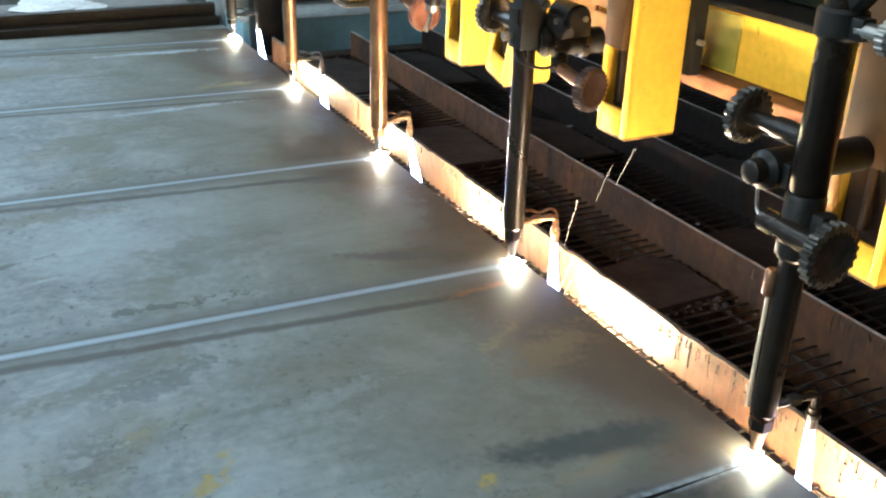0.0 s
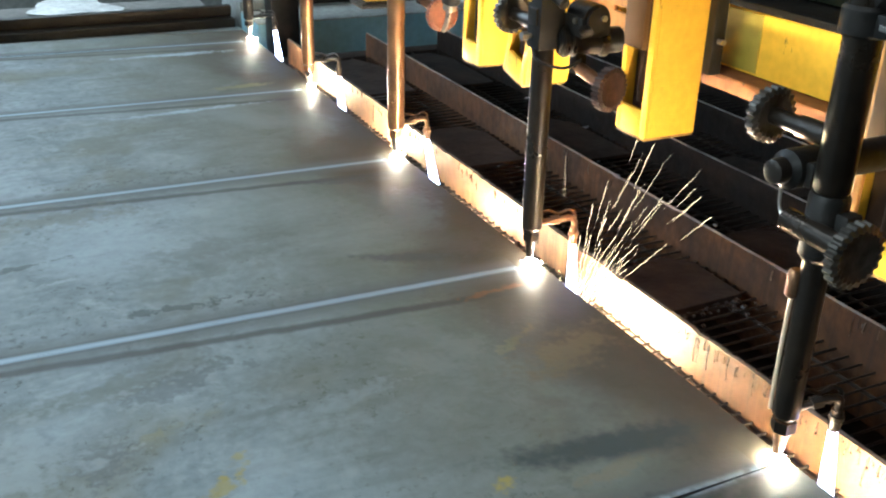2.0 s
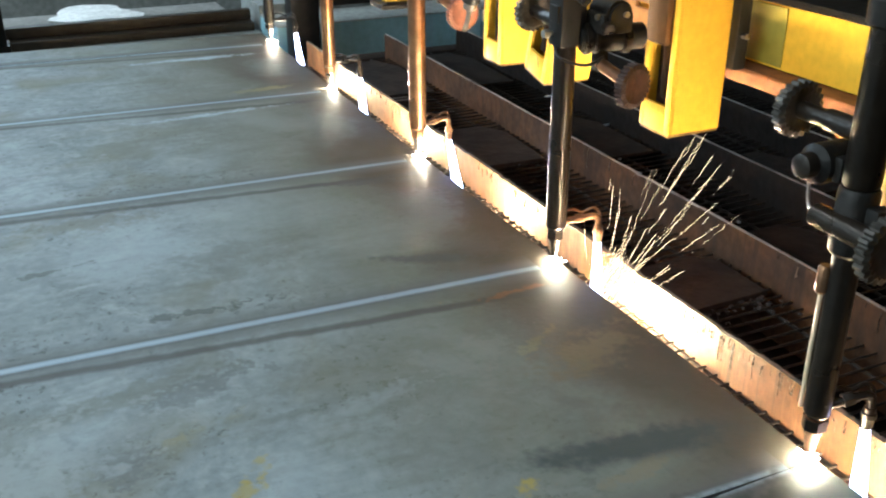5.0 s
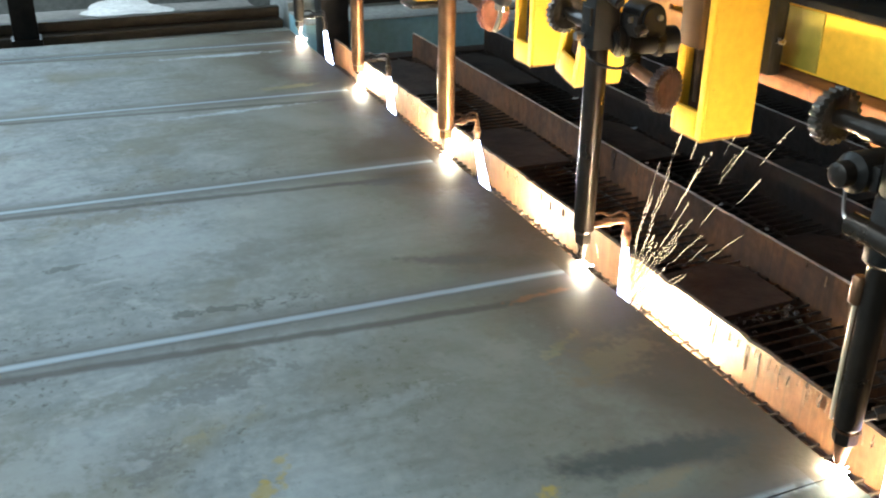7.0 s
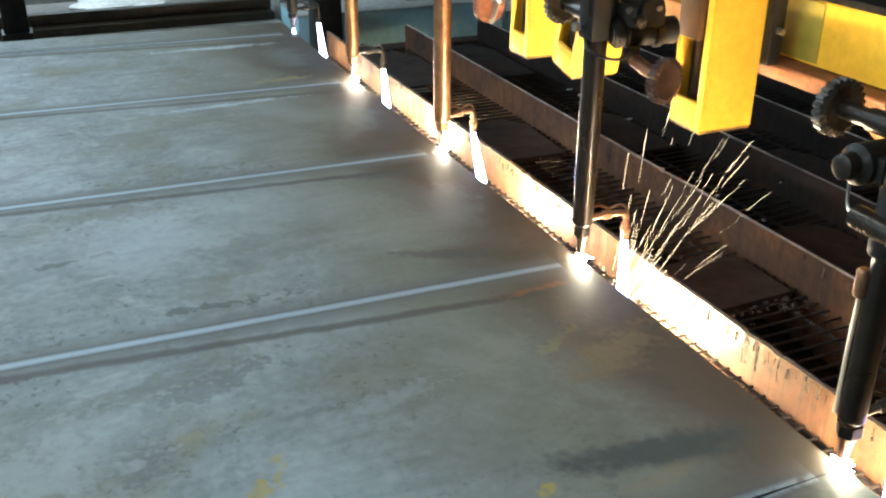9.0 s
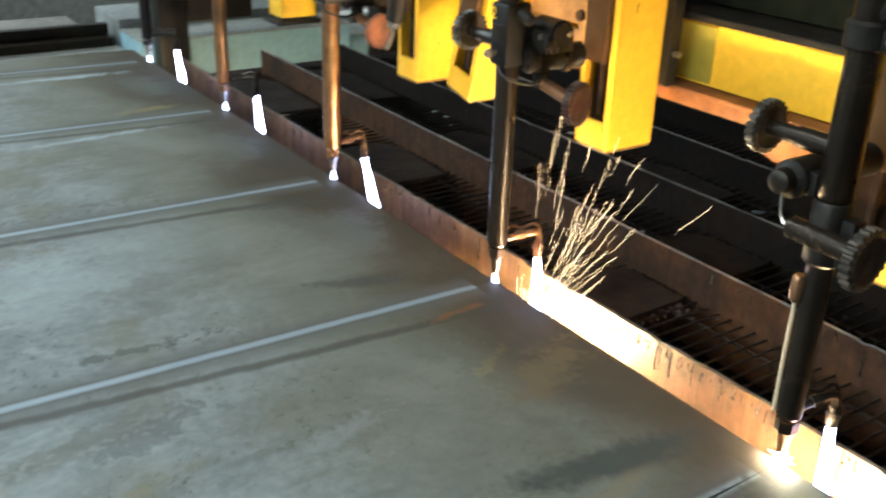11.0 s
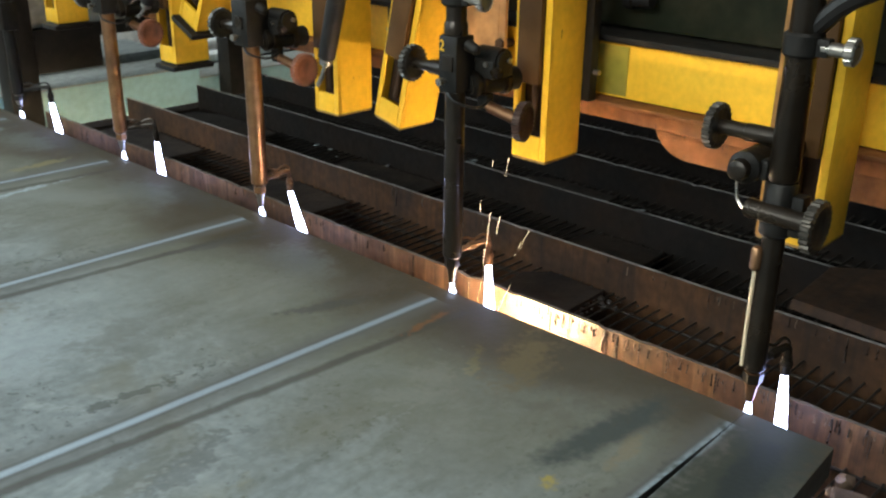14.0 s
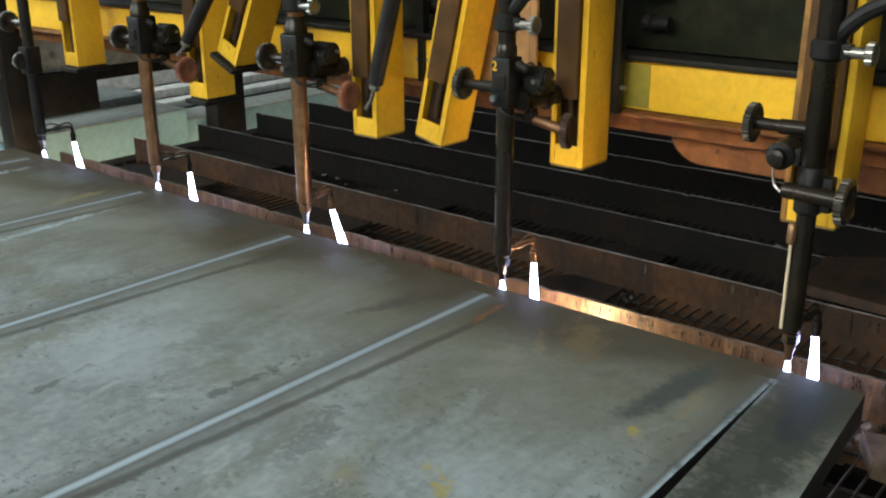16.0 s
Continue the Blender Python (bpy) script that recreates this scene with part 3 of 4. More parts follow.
def slat(x, seed):
    """A support slat: flat bar on edge, its top nicked and burnt."""
    r = random.Random(seed)
    bm = bmesh.new()
    begin = 0.93 if x < 1.1 else -0.5      # those under the plate start behind its near edge
    y, ys = begin, [begin]
    while y < 3.19:
        y += r.uniform(0.008, 0.03) if 0.5 < y else 0.2
        ys.append(min(y, 3.19))
    t = 0.0035
    cols = []
    burnt = x > 1.0 and x < 1.3
    for y in ys:
        wave = 0.004 * noise.noise((y * 1.1, seed, 0.3))
        dip = abs(noise.noise((y * 9, seed, 0))) * 0.0014 + (r.random() < (0.12 if burnt else 0.04)) * r.uniform(0.001, 0.004)
        cols.append([bm.verts.new((x + sx + wave, y, z)) for sx, z in ((-t, SLAT_LOW), (t, SLAT_LOW), (t, SLAT_TOP - dip), (-t, SLAT_TOP - dip))])
    for a, b in zip(cols, cols[1:]):
        for i in range(4):
            bm.faces.new((a[i], a[(i + 1) % 4], b[(i + 1) % 4], b[i]))
    bm.faces.new(cols[0][::-1])
    bm.faces.new(cols[-1])
    bmesh.ops.recalc_face_normals(bm, faces=bm.faces)
    bm.normal_update()
    for f in bm.faces:
        f.material_index = 1 if f.normal.z > 0.5 else 0
    ob = part("table_slat", bm, SLAT if x < 1.3 else (SLAT_RUST_LIT if x < 1.5 else SLAT_SOOT_DIM), None, "", False)
    ob.data.materials.append(SLAT_EDGE if x < 1.3 else WORN_SLAT_EDGE)
    tagged(ob, "scorched brown flat steel slat standing on edge", "slat", "slats of the cutting table")
    return ob


first_slat = second_slat = None
for k, x in enumerate(SLATS):
    s_ob = slat(x, k + 1)
    if abs(x - 1.207) < 0.01:
        first_slat = s_ob
        tagged(s_ob, "heat-tinted steel slat with slag drips beside the plate")
    elif abs(x - 1.4515) < 0.01:
        second_slat = s_ob


def drips(count, bar, bar_x, seed, near, far):
    """Runs of slag frozen on the face of a slat."""
    for k in range(count):
        y = rng.uniform(0.55, near) if k % 5 else rng.uniform(near, far)
        drop = rng.uniform(0.004, 0.018) if k % 6 else rng.uniform(0.018, 0.042)
        r = rng.uniform(0.0004, 0.0011)
        z1 = SLAT_TOP - rng.uniform(0.0, 0.012)
        x = bar_x - 0.0040 + 0.004 * noise.noise((y * 1.1, seed, 0.3))
        bm = tube(arc_points([(x, y, z1), (x - 0.0015, y + rng.uniform(-0.001, 0.001), z1 - drop * 0.5), (x - 0.001, y + rng.uniform(-0.002, 0.002), z1 - drop)], 3), r, 6)
        bmesh.ops.create_icosphere(bm, subdivisions=1, radius=r * rng.uniform(1.2, 2.2), matrix=Matrix.Translation((x - 0.001, y, z1 - drop)))
        part("slag_drip", bm, (SLAG, SCRAP, SLAG, TAN)[k % 4], bar)


drips(240, first_slat, 1.207, 10, 1.5, 3.0)
drips(50, second_slat, 1.4515, 11, 1.3, 2.2)


def table_frame():
    t = thing("cutting_table", pose(0, 0, 0), "pale green steel frame of the cutting table", "table frame")
    part("end_flange", box(1.245, 3.4, 3.195, 3.262, 0.60, 0.690), SCRAP, t, "dusty tan end flange")
    part("end_flange", box(-2.4, 1.24, 3.195, 3.262, 0.60, 0.690), SCRAP, t, "dusty tan end flange")
    part("near_flange", box(-2.4, 3.4, -0.62, -0.51, 0.55, 0.74), PALE_GREEN, t)
    part("ledger", box(-2.4, 3.4, -0.5, 3.19, 0.52, 0.545), TRAY, t, "near-black slag tray under the grating")
    for x in (-2.3, 0.4, 3.1):
        for y in (-0.58, 3.4):
            part("leg", box(x, x + 0.1, y - 0.03, y + 0.06, 0.0, 0.55), PALE_GREEN, t)
    return t


table_frame()

# grating between the slats: flat bars along x, twisted rods along y
grating = thing("floor_grating", pose(0, 0, 0), "sooty black steel grating between the slats", "grating")
bar_bm = rod((0.55, 0, GRATE_TOP - 0.0020), (3.2, 0, GRATE_TOP - 0.0020), 0.0020, seg=8)
bar_mesh = None
for k in range(130):
    y = 0.10 + 0.0242 * k
    if y > 3.17:
        break
    if bar_mesh is None:
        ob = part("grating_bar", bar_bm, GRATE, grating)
        bar_mesh = ob.data
    else:
        ob = new("grating_bar", bar_mesh)
        ob.parent = grating
    ob.location = (0, y, 0)
rod_mesh = None
for k in range(26):
    x = 0.60 + 0.1 * k
    if rod_mesh is None:
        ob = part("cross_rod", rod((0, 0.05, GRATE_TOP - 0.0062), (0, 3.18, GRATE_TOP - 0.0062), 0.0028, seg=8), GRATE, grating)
        rod_mesh = ob.data
    else:
        ob = new("cross_rod", rod_mesh)
        ob.parent = grating
    ob.location = (x, 0, 0)


# ---- the plate, cut into strips ----
def strip(y0, y1, skew0, skew1, open0=0.0, open1=0.0, gap=0.0004, label=""):
    """One strip of the plate from x = -2.4 to its right edge; open0/open1: how far its cut sides gape per metre to the left."""
    bm = bmesh.new()
    xs = [-2.4, -1.6, -0.9, -0.3] + [0.0 + 0.05 * k for k in range(21)] + [1.055, PLATE_EDGE]
    cols = []
    for x in xs:
        back = max(0.0, 1.045 - x)
        rag = 0.0004 * noise.noise((x * 40, y0, 0))
        run = 1.045 - x
        a, b = y0 + gap + open0 * back + skew0 * run + rag, y1 - gap - open1 * back + skew1 * run + rag
        z = PLATE_TOP
        e = 0.0003
        cols.append([bm.verts.new(p) for p in ((x, a, z - 0.04), (x, b, z - 0.04), (x, b, z - e), (x, b - e, z), (x, a + e, z), (x, a, z - e))])
    for p, q in zip(cols, cols[1:]):
        for i in range(6):
            bm.faces.new((p[i], q[i], q[(i + 1) % 6], p[(i + 1) % 6]))
    bm.faces.new(cols[0])
    bm.faces.new(cols[-1][::-1])
    bmesh.ops.recalc_face_normals(bm, faces=bm.faces)
    bm.normal_update()
    for f in bm.faces:
        f.material_index = 0 if f.calc_center_median().z > PLATE_TOP - 0.0003 else 1
    ob = part("steel_strip", bm, PLATE, None)
    ob.data.materials.append(PLATE_SIDE)
    return tagged(ob, label, "steel strip", "strips of the steel plate")


EDGES = [0.898, *KERFS, 3.185]
strips = []
for k in range(6):
    st = strip(EDGES[k], EDGES[k + 1], (-0.065, *SKEW)[k], (*SKEW, 0.06)[k], 0.008 if k == 5 else 0.0, 0.036 if k == 0 else 0.0, 0.0001,
          "narrow blue-grey trim strip gaping beside its cut" if k in (0, 5) else "wide blue-grey mill-scale steel strip with pale cut edges")
    strips.append((st, EDGES[k], EDGES[k + 1]))

# dross frozen under the strips' burnt ends, and crumbs fallen beside them
for strip_ob, y0, y1 in strips:
    for i in range(16):
        r0 = rng.uniform(0.0025, 0.006)
        bead = part("dross_bead", lump(r0, 500 + i + int(y0 * 40), rng.uniform(0.7, 1.6), 1), TAN if i % 3 else SLAG, strip_ob, "tan dross frozen under the burnt end")
        bead.location = (PLATE_EDGE + r0 * 0.4, rng.uniform(y0 + 0.006, y1 - 0.006) if i % 2 else y1 - rng.uniform(0.01, 0.16) * (y1 - y0) / 0.5, rng.uniform(0.762, 0.785))
        bead.rotation_euler = (0, 0, rng.uniform(0, 6))
for k in range(46):
    y = rng.uniform(0.93, 3.1)
    ob = part("slag_crumb", lump(rng.uniform(0.003, 0.008), k, 0.6, 1), TAN if k % 2 else SLAG, None)
    ob.location = (rng.uniform(1.10, 1.19), y, 0.699)
    ob.rotation_euler = (0, 0, rng.uniform(0, 6))
    tagged(ob, "small dark crumb of slag on the grating", "slag", "slag crumbs")


# ---- offcuts and slag on the grating ----
def offcut(x0, x1, y0, y1, z, thick, turn, label, cut=0.0, mat=SCRAP):
    bm = bmesh.new()
    w, h = (x1 - x0) / 2, (y1 - y0) / 2
    pts = [(-w, -h), (w * 0.9, -h * 1.04), (w, h * 0.5), (w * (0.6 - cut), h), (-w * 0.8, h * 0.94)]
    low = [bm.verts.new((x, y, 0)) for x, y in pts]
    top = [bm.verts.new((x * 0.985, y * 0.985, thick)) for x, y in pts]
    n = len(pts)
    for i in range(n):
        bm.faces.new((low[i], low[(i + 1) % n], top[(i + 1) % n], top[i]))
    bm.faces.new(top)
    bm.faces.new(low[::-1])
    ob = part("offcut", bm, mat, None)
    ob.matrix_basis = pose((x0 + x1) / 2, (y0 + y1) / 2, z, 0, 0, turn)
    return tagged(ob, label, "offcut", "offcuts on the grating")


offcut(1.235, 1.43, 2.16, 2.42, 0.696, 0.006, 0, "rusty flat offcut bridging two slats")
offcut(1.235, 1.43, 1.46, 1.62, 0.696, 0.008, 3, "reddish-brown flat offcut lying on the grating")
offcut(1.48, 1.67, 2.10, 2.40, 0.696, 0.006, 2, "sooty flat offcut lying between two slats")
offcut(1.445, 1.715, 0.78, 1.15, 0.7625, 0.018, 0, "thick rusty brown offcut resting across two slats", 0.1, SLAT_RUST_LIT)
offcut(1.48, 1.67, 1.48, 1.66, 0.696, 0.006, 5, "sooty flat offcut lying between two slats")
offcut(1.72, 1.90, 1.75, 2.0, 0.696, 0.006, 0, "sooty flat offcut lying between two slats")
offcut(1.235, 1.43, 2.75, 3.12, 0.696, 0.006, 0, "grey flat offcut lying at the slats' ends")
offcut(1.48, 1.67, 2.75, 3.12, 0.696, 0.006, 0, "grey flat offcut lying at the slats' ends")


def wedge():
    """A thick wedge with a burnt slot in its top."""
    bm = bmesh.new()
    pts = [(0.036, 0.052), (0.046, 0.018), (0.040, -0.030), (0.024, -0.052), (-0.046, -0.058), (-0.040, 0.014)]
    rings = [[bm.verts.new((x * k, y * k, z)) for x, y in pts] for z, k in ((0.0, 1.0), (0.023, 0.99), (0.026, 0.95))]
    for a, b in zip(rings, rings[1:]):
        for i in range(len(pts)):
            bm.faces.new((a[i], a[(i + 1) % len(pts)], b[(i + 1) % len(pts)], b[i]))
    bm.faces.new(rings[0][::-1])
    bm.faces.new(rings[-1])
    t = thing("wedge_offcut", pose(1.078, 0.856, 0.696), "thick tan wedge-shaped offcut with a burnt slot", "offcut", "offcuts on the grating")
    part("body", bm, TAN, t)
    part("burnt_slot", box(-0.003, 0.003, -0.038, 0.006, 0.0255, 0.0266, 0.0004, None, Matrix.Translation((0.014, -0.004, 0)) @ Matrix.Rotation(radians(14), 4, "Z")), SLAG, t, "black burnt slot")
    return t


wedge()
offcut(1.105, 1.195, 0.62, 0.785, 0.696, 0.012, 6, "rough grey flat offcut on the grating")
for k in range(90):
    band_k = rng.choice((0, 0, 0, 1, 1, 2))
    x = (1.207, 1.452, 1.696)[band_k] + rng.uniform(0.03, 0.2)
    ob = part("slag_lump", lump(rng.uniform(0.0018, 0.0045), 50 + k, 0.6, 2), SLAG, None, "", False)
    ob.location = (rng.gauss(1.38, 0.035), rng.gauss(1.455, 0.03), 0.697) if k % 2 else (x, rng.uniform(0.7, 2.6), 0.697)
    ob.rotation_euler = (0, 0, rng.uniform(0, 6))
    tagged(ob, "glittering dark lump of slag on the grating", "slag", "slag lumps")
for k, (x, y) in enumerate(((1.157, 0.908), (1.128, 0.912), (1.09, 0.916), (1.063, 0.923), (1.045, 0.915))):
    ob = part("slag_lump", lump((0.013, 0.007, 0.009, 0.010, 0.007)[k], 200 + k, 0.8, 2), TAN, None)
    ob.location = (x, y, 0.702)
    tagged(ob, "tan crust of slag on the grating", "slag", "slag lumps")


def flake(seed):
    """A thin curled flake of slag."""
    r = random.Random(seed)
    bm = bmesh.new()
    n = 7
    size = r.uniform(0.005, 0.015)
    rim = [(size * r.uniform(0.5, 1.2) * math.cos(6.283 * i / n), size * r.uniform(0.3, 0.8) * math.sin(6.283 * i / n)) for i in range(n)]
    low = [bm.verts.new((x, y, 0.0)) for x, y in rim]
    top = [bm.verts.new((x * 0.9, y * 0.9, 0.0012 + 9 * x * x)) for x, y in rim]
    for i in range(n):
        bm.faces.new((low[i], low[(i + 1) % n], top[(i + 1) % n], top[i]))
    bm.faces.new(top)
    bm.faces.new(low[::-1])
    return bm


for k in range(70):
    gap = rng.choice((1.4515, 1.4515, 1.696, 1.696, 1.9405))
    ob = part("slag_flake", flake(k), FLAKE, None, "", False)
    ob.location = (gap + rng.uniform(0.02, 0.225), rng.uniform(0.85, 2.7), 0.6958)
    ob.rotation_euler = (0, 0, rng.uniform(0, 6))
    tagged(ob, "pale curled flake of slag on the grating", "slag", "slag flakes")


# ---- rails and frames beyond the table ----
def long_beam(name, x0, x1, y0, y1, z0, z1, mat, label, category):
    return tagged(part(name, box(x0, x1, y0, y1, z0, z1, 0.006), mat), label, category, "beams beyond the table")


rail = thing("gantry_rail", pose(0, 0, 0), "dark greasy gantry rail beyond the table", "rail")
part("rail_head", box(-2.4, 1.26, 4.10, 4.14, 0.652, 0.690), RAIL, rail)
part("rail_foot", box(-2.4, 1.26, 4.05, 4.20, 0.6165, 0.650), RAIL, rail)
walkway = thing("green_sill", pose(0, 0, 0), "pale green painted steel sill beyond the table", "sill")
part("front_block", box(1.28, 2.09, 3.80, 4.04, 0.52, 0.675, 0.006), PALE_GREEN, walkway)
part("left_block", box(-2.4, 1.272, 3.80, 4.30, 0.45, 0.616, 0.006), PALE_GREEN, walkway)
part("right_block", box(2.16, 4.2, 3.92, 4.12, 0.45, 0.60, 0.006), PALE_GREEN, walkway)
# added skins keep the tops greyer than paint tinted by the north light
for x0, x1, y0, y1, z in ((1.28, 2.09, 3.80, 4.04, 0.675), (-2.4, 1.272, 3.80, 4.048, 0.616), (2.16, 4.2, 3.92, 4.12, 0.60)):
    part("added_top_skin", box(x0, x1, y0 - 0.003, y1, z + 0.0005, z + 0.0045, 0.001), DUSTY, walkway, "dusty grey top skin added over the green paint")
part("rear_ledge", box(1.28, 2.09, 4.048, 4.34, 0.52, 0.712, 0.006), GREY_PAINT, walkway, "dusty grey ledge")
# black fillers stand in for the shadow under the sill's blocks
part("shadow_filler", box(1.28, 4.2, 3.84, 4.30, 0.399, 0.449, 0.004), BLACK, walkway)
part("block_shadow_filler", box(1.28, 2.09, 3.84, 4.30, 0.4495, 0.519, 0.004), BLACK, walkway)
part("left_base", box(-2.4, 1.272, 3.84, 4.28, 0.399, 0.449, 0.004), BLACK, walkway)
long_beam("bar_bed", 1.9, 4.4, 4.36, 5.0, 0.399, 0.60, RAIL, "dark steel bed under the pale bars", "frame")
long_beam("steel_bar", 1.9, 4.4, 4.17, 4.26, 0.60, 0.632, WHITE, "pale steel bar lying beyond the table", "bar")
long_beam("bar_rest", 2.12, 4.3, 4.18, 4.25, 0.399, 0.5995, RAIL, "dark steel packing under a pale bar", "frame")
long_beam("steel_bar", 1.9, 4.4, 4.42, 4.52, 0.6005, 0.640, WHITE, "pale steel bar lying beyond the table", "bar")
long_beam("steel_bar", 1.9, 4.4, 4.74, 4.86, 0.6005, 0.680, WHITE, "pale steel bar lying beyond the table", "bar")
long_beam("grey_beam", -2.4, 1.24, 4.40, 4.62, 0.399, 0.63, CONCRETE, "dusty grey steel beam lying along the table", "beam")
long_beam("grey_beam", -2.4, 4.4, 5.05, 5.25, 0.399, 0.78, GREY_PAINT, "pale steel beam lying beyond the table", "beam")
long_beam("support_plinth", -2.4, 4.4, 3.66, 5.3, 0.0, 0.398, CONCRETE, "long low concrete plinth beyond the table", "plinth")
sack = part("white_sack", lump(0.16, 400, 0.07, 3), WHITE, None)
sack.location = (0.74, 4.52, 0.637)
tagged(sack, "limp white plastic sack on a beam", "sack")


# ---- the gantry ----
def gantry():
    g = thing("gantry_beam", pose(0, 0, 0), "yellow gantry beam with dark panel and hoses above the torches", "gantry")
    part("face_plate", box(1.300, 1.312, -1.0, 3.62, 1.088, 1.172, 0.003), YELLOW_PAINT, g)
    part("olive_patch", box(1.2985, 1.2996, 1.386, 1.455, 1.092, 1.168, 0), OLIVE, g, "olive patch on the face plate")
    part("lower_flange", box(1.270, 1.40, -1.0, 3.62, 1.080, 1.0865, 0.002), BROWN, g, "rust-brown flange with chipped edge")
    part("upper_flange", box(1.285, 1.40, -1.0, 3.62, 1.174, 1.184, 0.002), BLACK, g)
    part("back_web", box(1.44, 1.55, -1.0, 3.62, 1.06, 1.30, 0.004), BROWN, g, "rust-brown inner web")
    part("lower_web", box(1.330, 1.342, -1.0, 3.62, 1.042, 1.0795, 0.002), BROWN, g, "rust-brown strip under the flange")
    part("dark_panel", box(1.360, 1.372, -1.0, 3.62, 1.186, 1.75, 0.003), PANEL, g)
    lobe = bmesh.new()
    rim = [(-0.9, 1.078), (1.385, 1.078)] + [(1.315 + 0.070 * math.cos(a), 1.052 - 0.068 * math.sin(a)) for a in (math.pi / 2 * i / 10 for i in range(11))] + [(-0.9, 0.984)]
    back = [lobe.verts.new((1.405, y, z)) for y, z in rim]
    front = [lobe.verts.new((1.385, y, z)) for y, z in rim]
    for i in range(len(rim)):
        lobe.faces.new((back[i], back[(i + 1) % len(rim)], front[(i + 1) % len(rim)], front[i]))
    lobe.faces.new(front)
    lobe.faces.new(back[::-1])
    bmesh.ops.recalc_face_normals(lobe, faces=lobe.faces)
    part("drive_housing", lobe, BROWN, g, "rust-brown apron with rounded corner")
    for k in range(6):
        z = 1.300 + 0.018 * (k % 3)
        x = 1.335 - 0.012 * (k % 2)
        pts = [(x, -0.8 + 0.45 * i + 0.05 * k, z + 0.10 * abs(math.sin(i * 1.3 + k)) + 0.02 * k) for i in range(10)]
        part("hose", tube(arc_points(pts, 5), 0.008, 8), RUBBER, g)
    for k in range(4):
        y = 1.375 + 0.5 * k
        bm = lathe([(0, 0.012), (0.03, 0.012), (0.032, 0.016), (0.045, 0.016), (0.047, 0.008)], 12, "y", (1.335, y, 1.235))
        lathe([(0, 0.009), (0.02, 0.009), (0.022, 0.013), (0.034, 0.013), (0.036, 0.006)], 12, "y", (1.330, y + 0.004, 1.285), bm)
        part("hose_fitting", bm, RUBBER, g)
    for y, s in ((1.07, 0.028), (1.20, 0.03), (1.34, 0.026), (1.27, 0.03)):
        part("hose_coil", lathe([(0, s), (0.012, s * 1.2), (0.024, s)], 20, "x", (1.335, y, 1.33)), GREY_PAINT, g, "grey plastic hose end")
    # tan mounting bracket with a slot and a bolt hole, left of the second column
    bracket = box(1.256, 1.2645, 1.598, 1.612, 1.094, 1.30, 0.002)
    box(1.256, 1.2645, 1.6121, 1.735, 1.094, 1.128, 0.002, bracket)
    box(1.256, 1.2645, 1.6121, 1.735, 1.1361, 1.30, 0.002, bracket)
    box(1.256, 1.2645, 1.655, 1.735, 1.1281, 1.136, 0.001, bracket)
    bracket = part("mounting_bracket", bracket, TAN_PAINT, g, "tan mounting bracket with a slot")
    part("bracket_bolt", lathe([(-0.006, 0.005), (-0.005, 0.009), (0.001, 0.009)], 6, "x", (1.255, 1.606, 1.150)), GUIDE, bracket)
    for y in (1.62, 1.715):
        part("spacer", rod((1.2646, y, 1.145), (1.2995, y, 1.145), 0.008, seg=12), GUIDE, bracket)
    return travels(g)


gantry()
cab = thing("end_carriage", pose(1.40, 3.72, 0.0), "grey steel end carriage on black legs", "gantry carriage")
part("housing", box(-1.2, 0.75, 0.0, 0.16, 0.90, 1.02, 0.008), GREY_PAINT, cab)
part("underside_box", box(0.0, 0.23, -0.02, 0.10, 0.755, 0.898, 0.006), BLACK, cab)
part("chain_tray", box(0.23, 0.75, 0.02, 0.14, 0.85, 0.898, 0.004), BLACK, cab)
for bx in (0.08, 0.30, 0.52):
    part("cover_bolt", lathe([(0, 0.009), (0.007, 0.009), (0.009, 0.006)], 6, "y", (bx, -0.010, 0.96)), STEEL, cab)
for lx, w, low in ((-0.055, 0.10, 0.43), (-1.047, 0.075, 0.72), (0.80, 0.14, 0.43)):
    leg = part("leg", box(lx - w / 2, lx + w / 2, -0.03, 0.05, low, 1.5, 0.005), BLACK, cab, "black box-section leg")
    part("foot", box(lx - w / 2 - 0.008, lx + w / 2 + 0.008, -0.036, 0.056, low - 0.031, low - 0.0005, 0.004), BLACK, leg)
travels(cab)


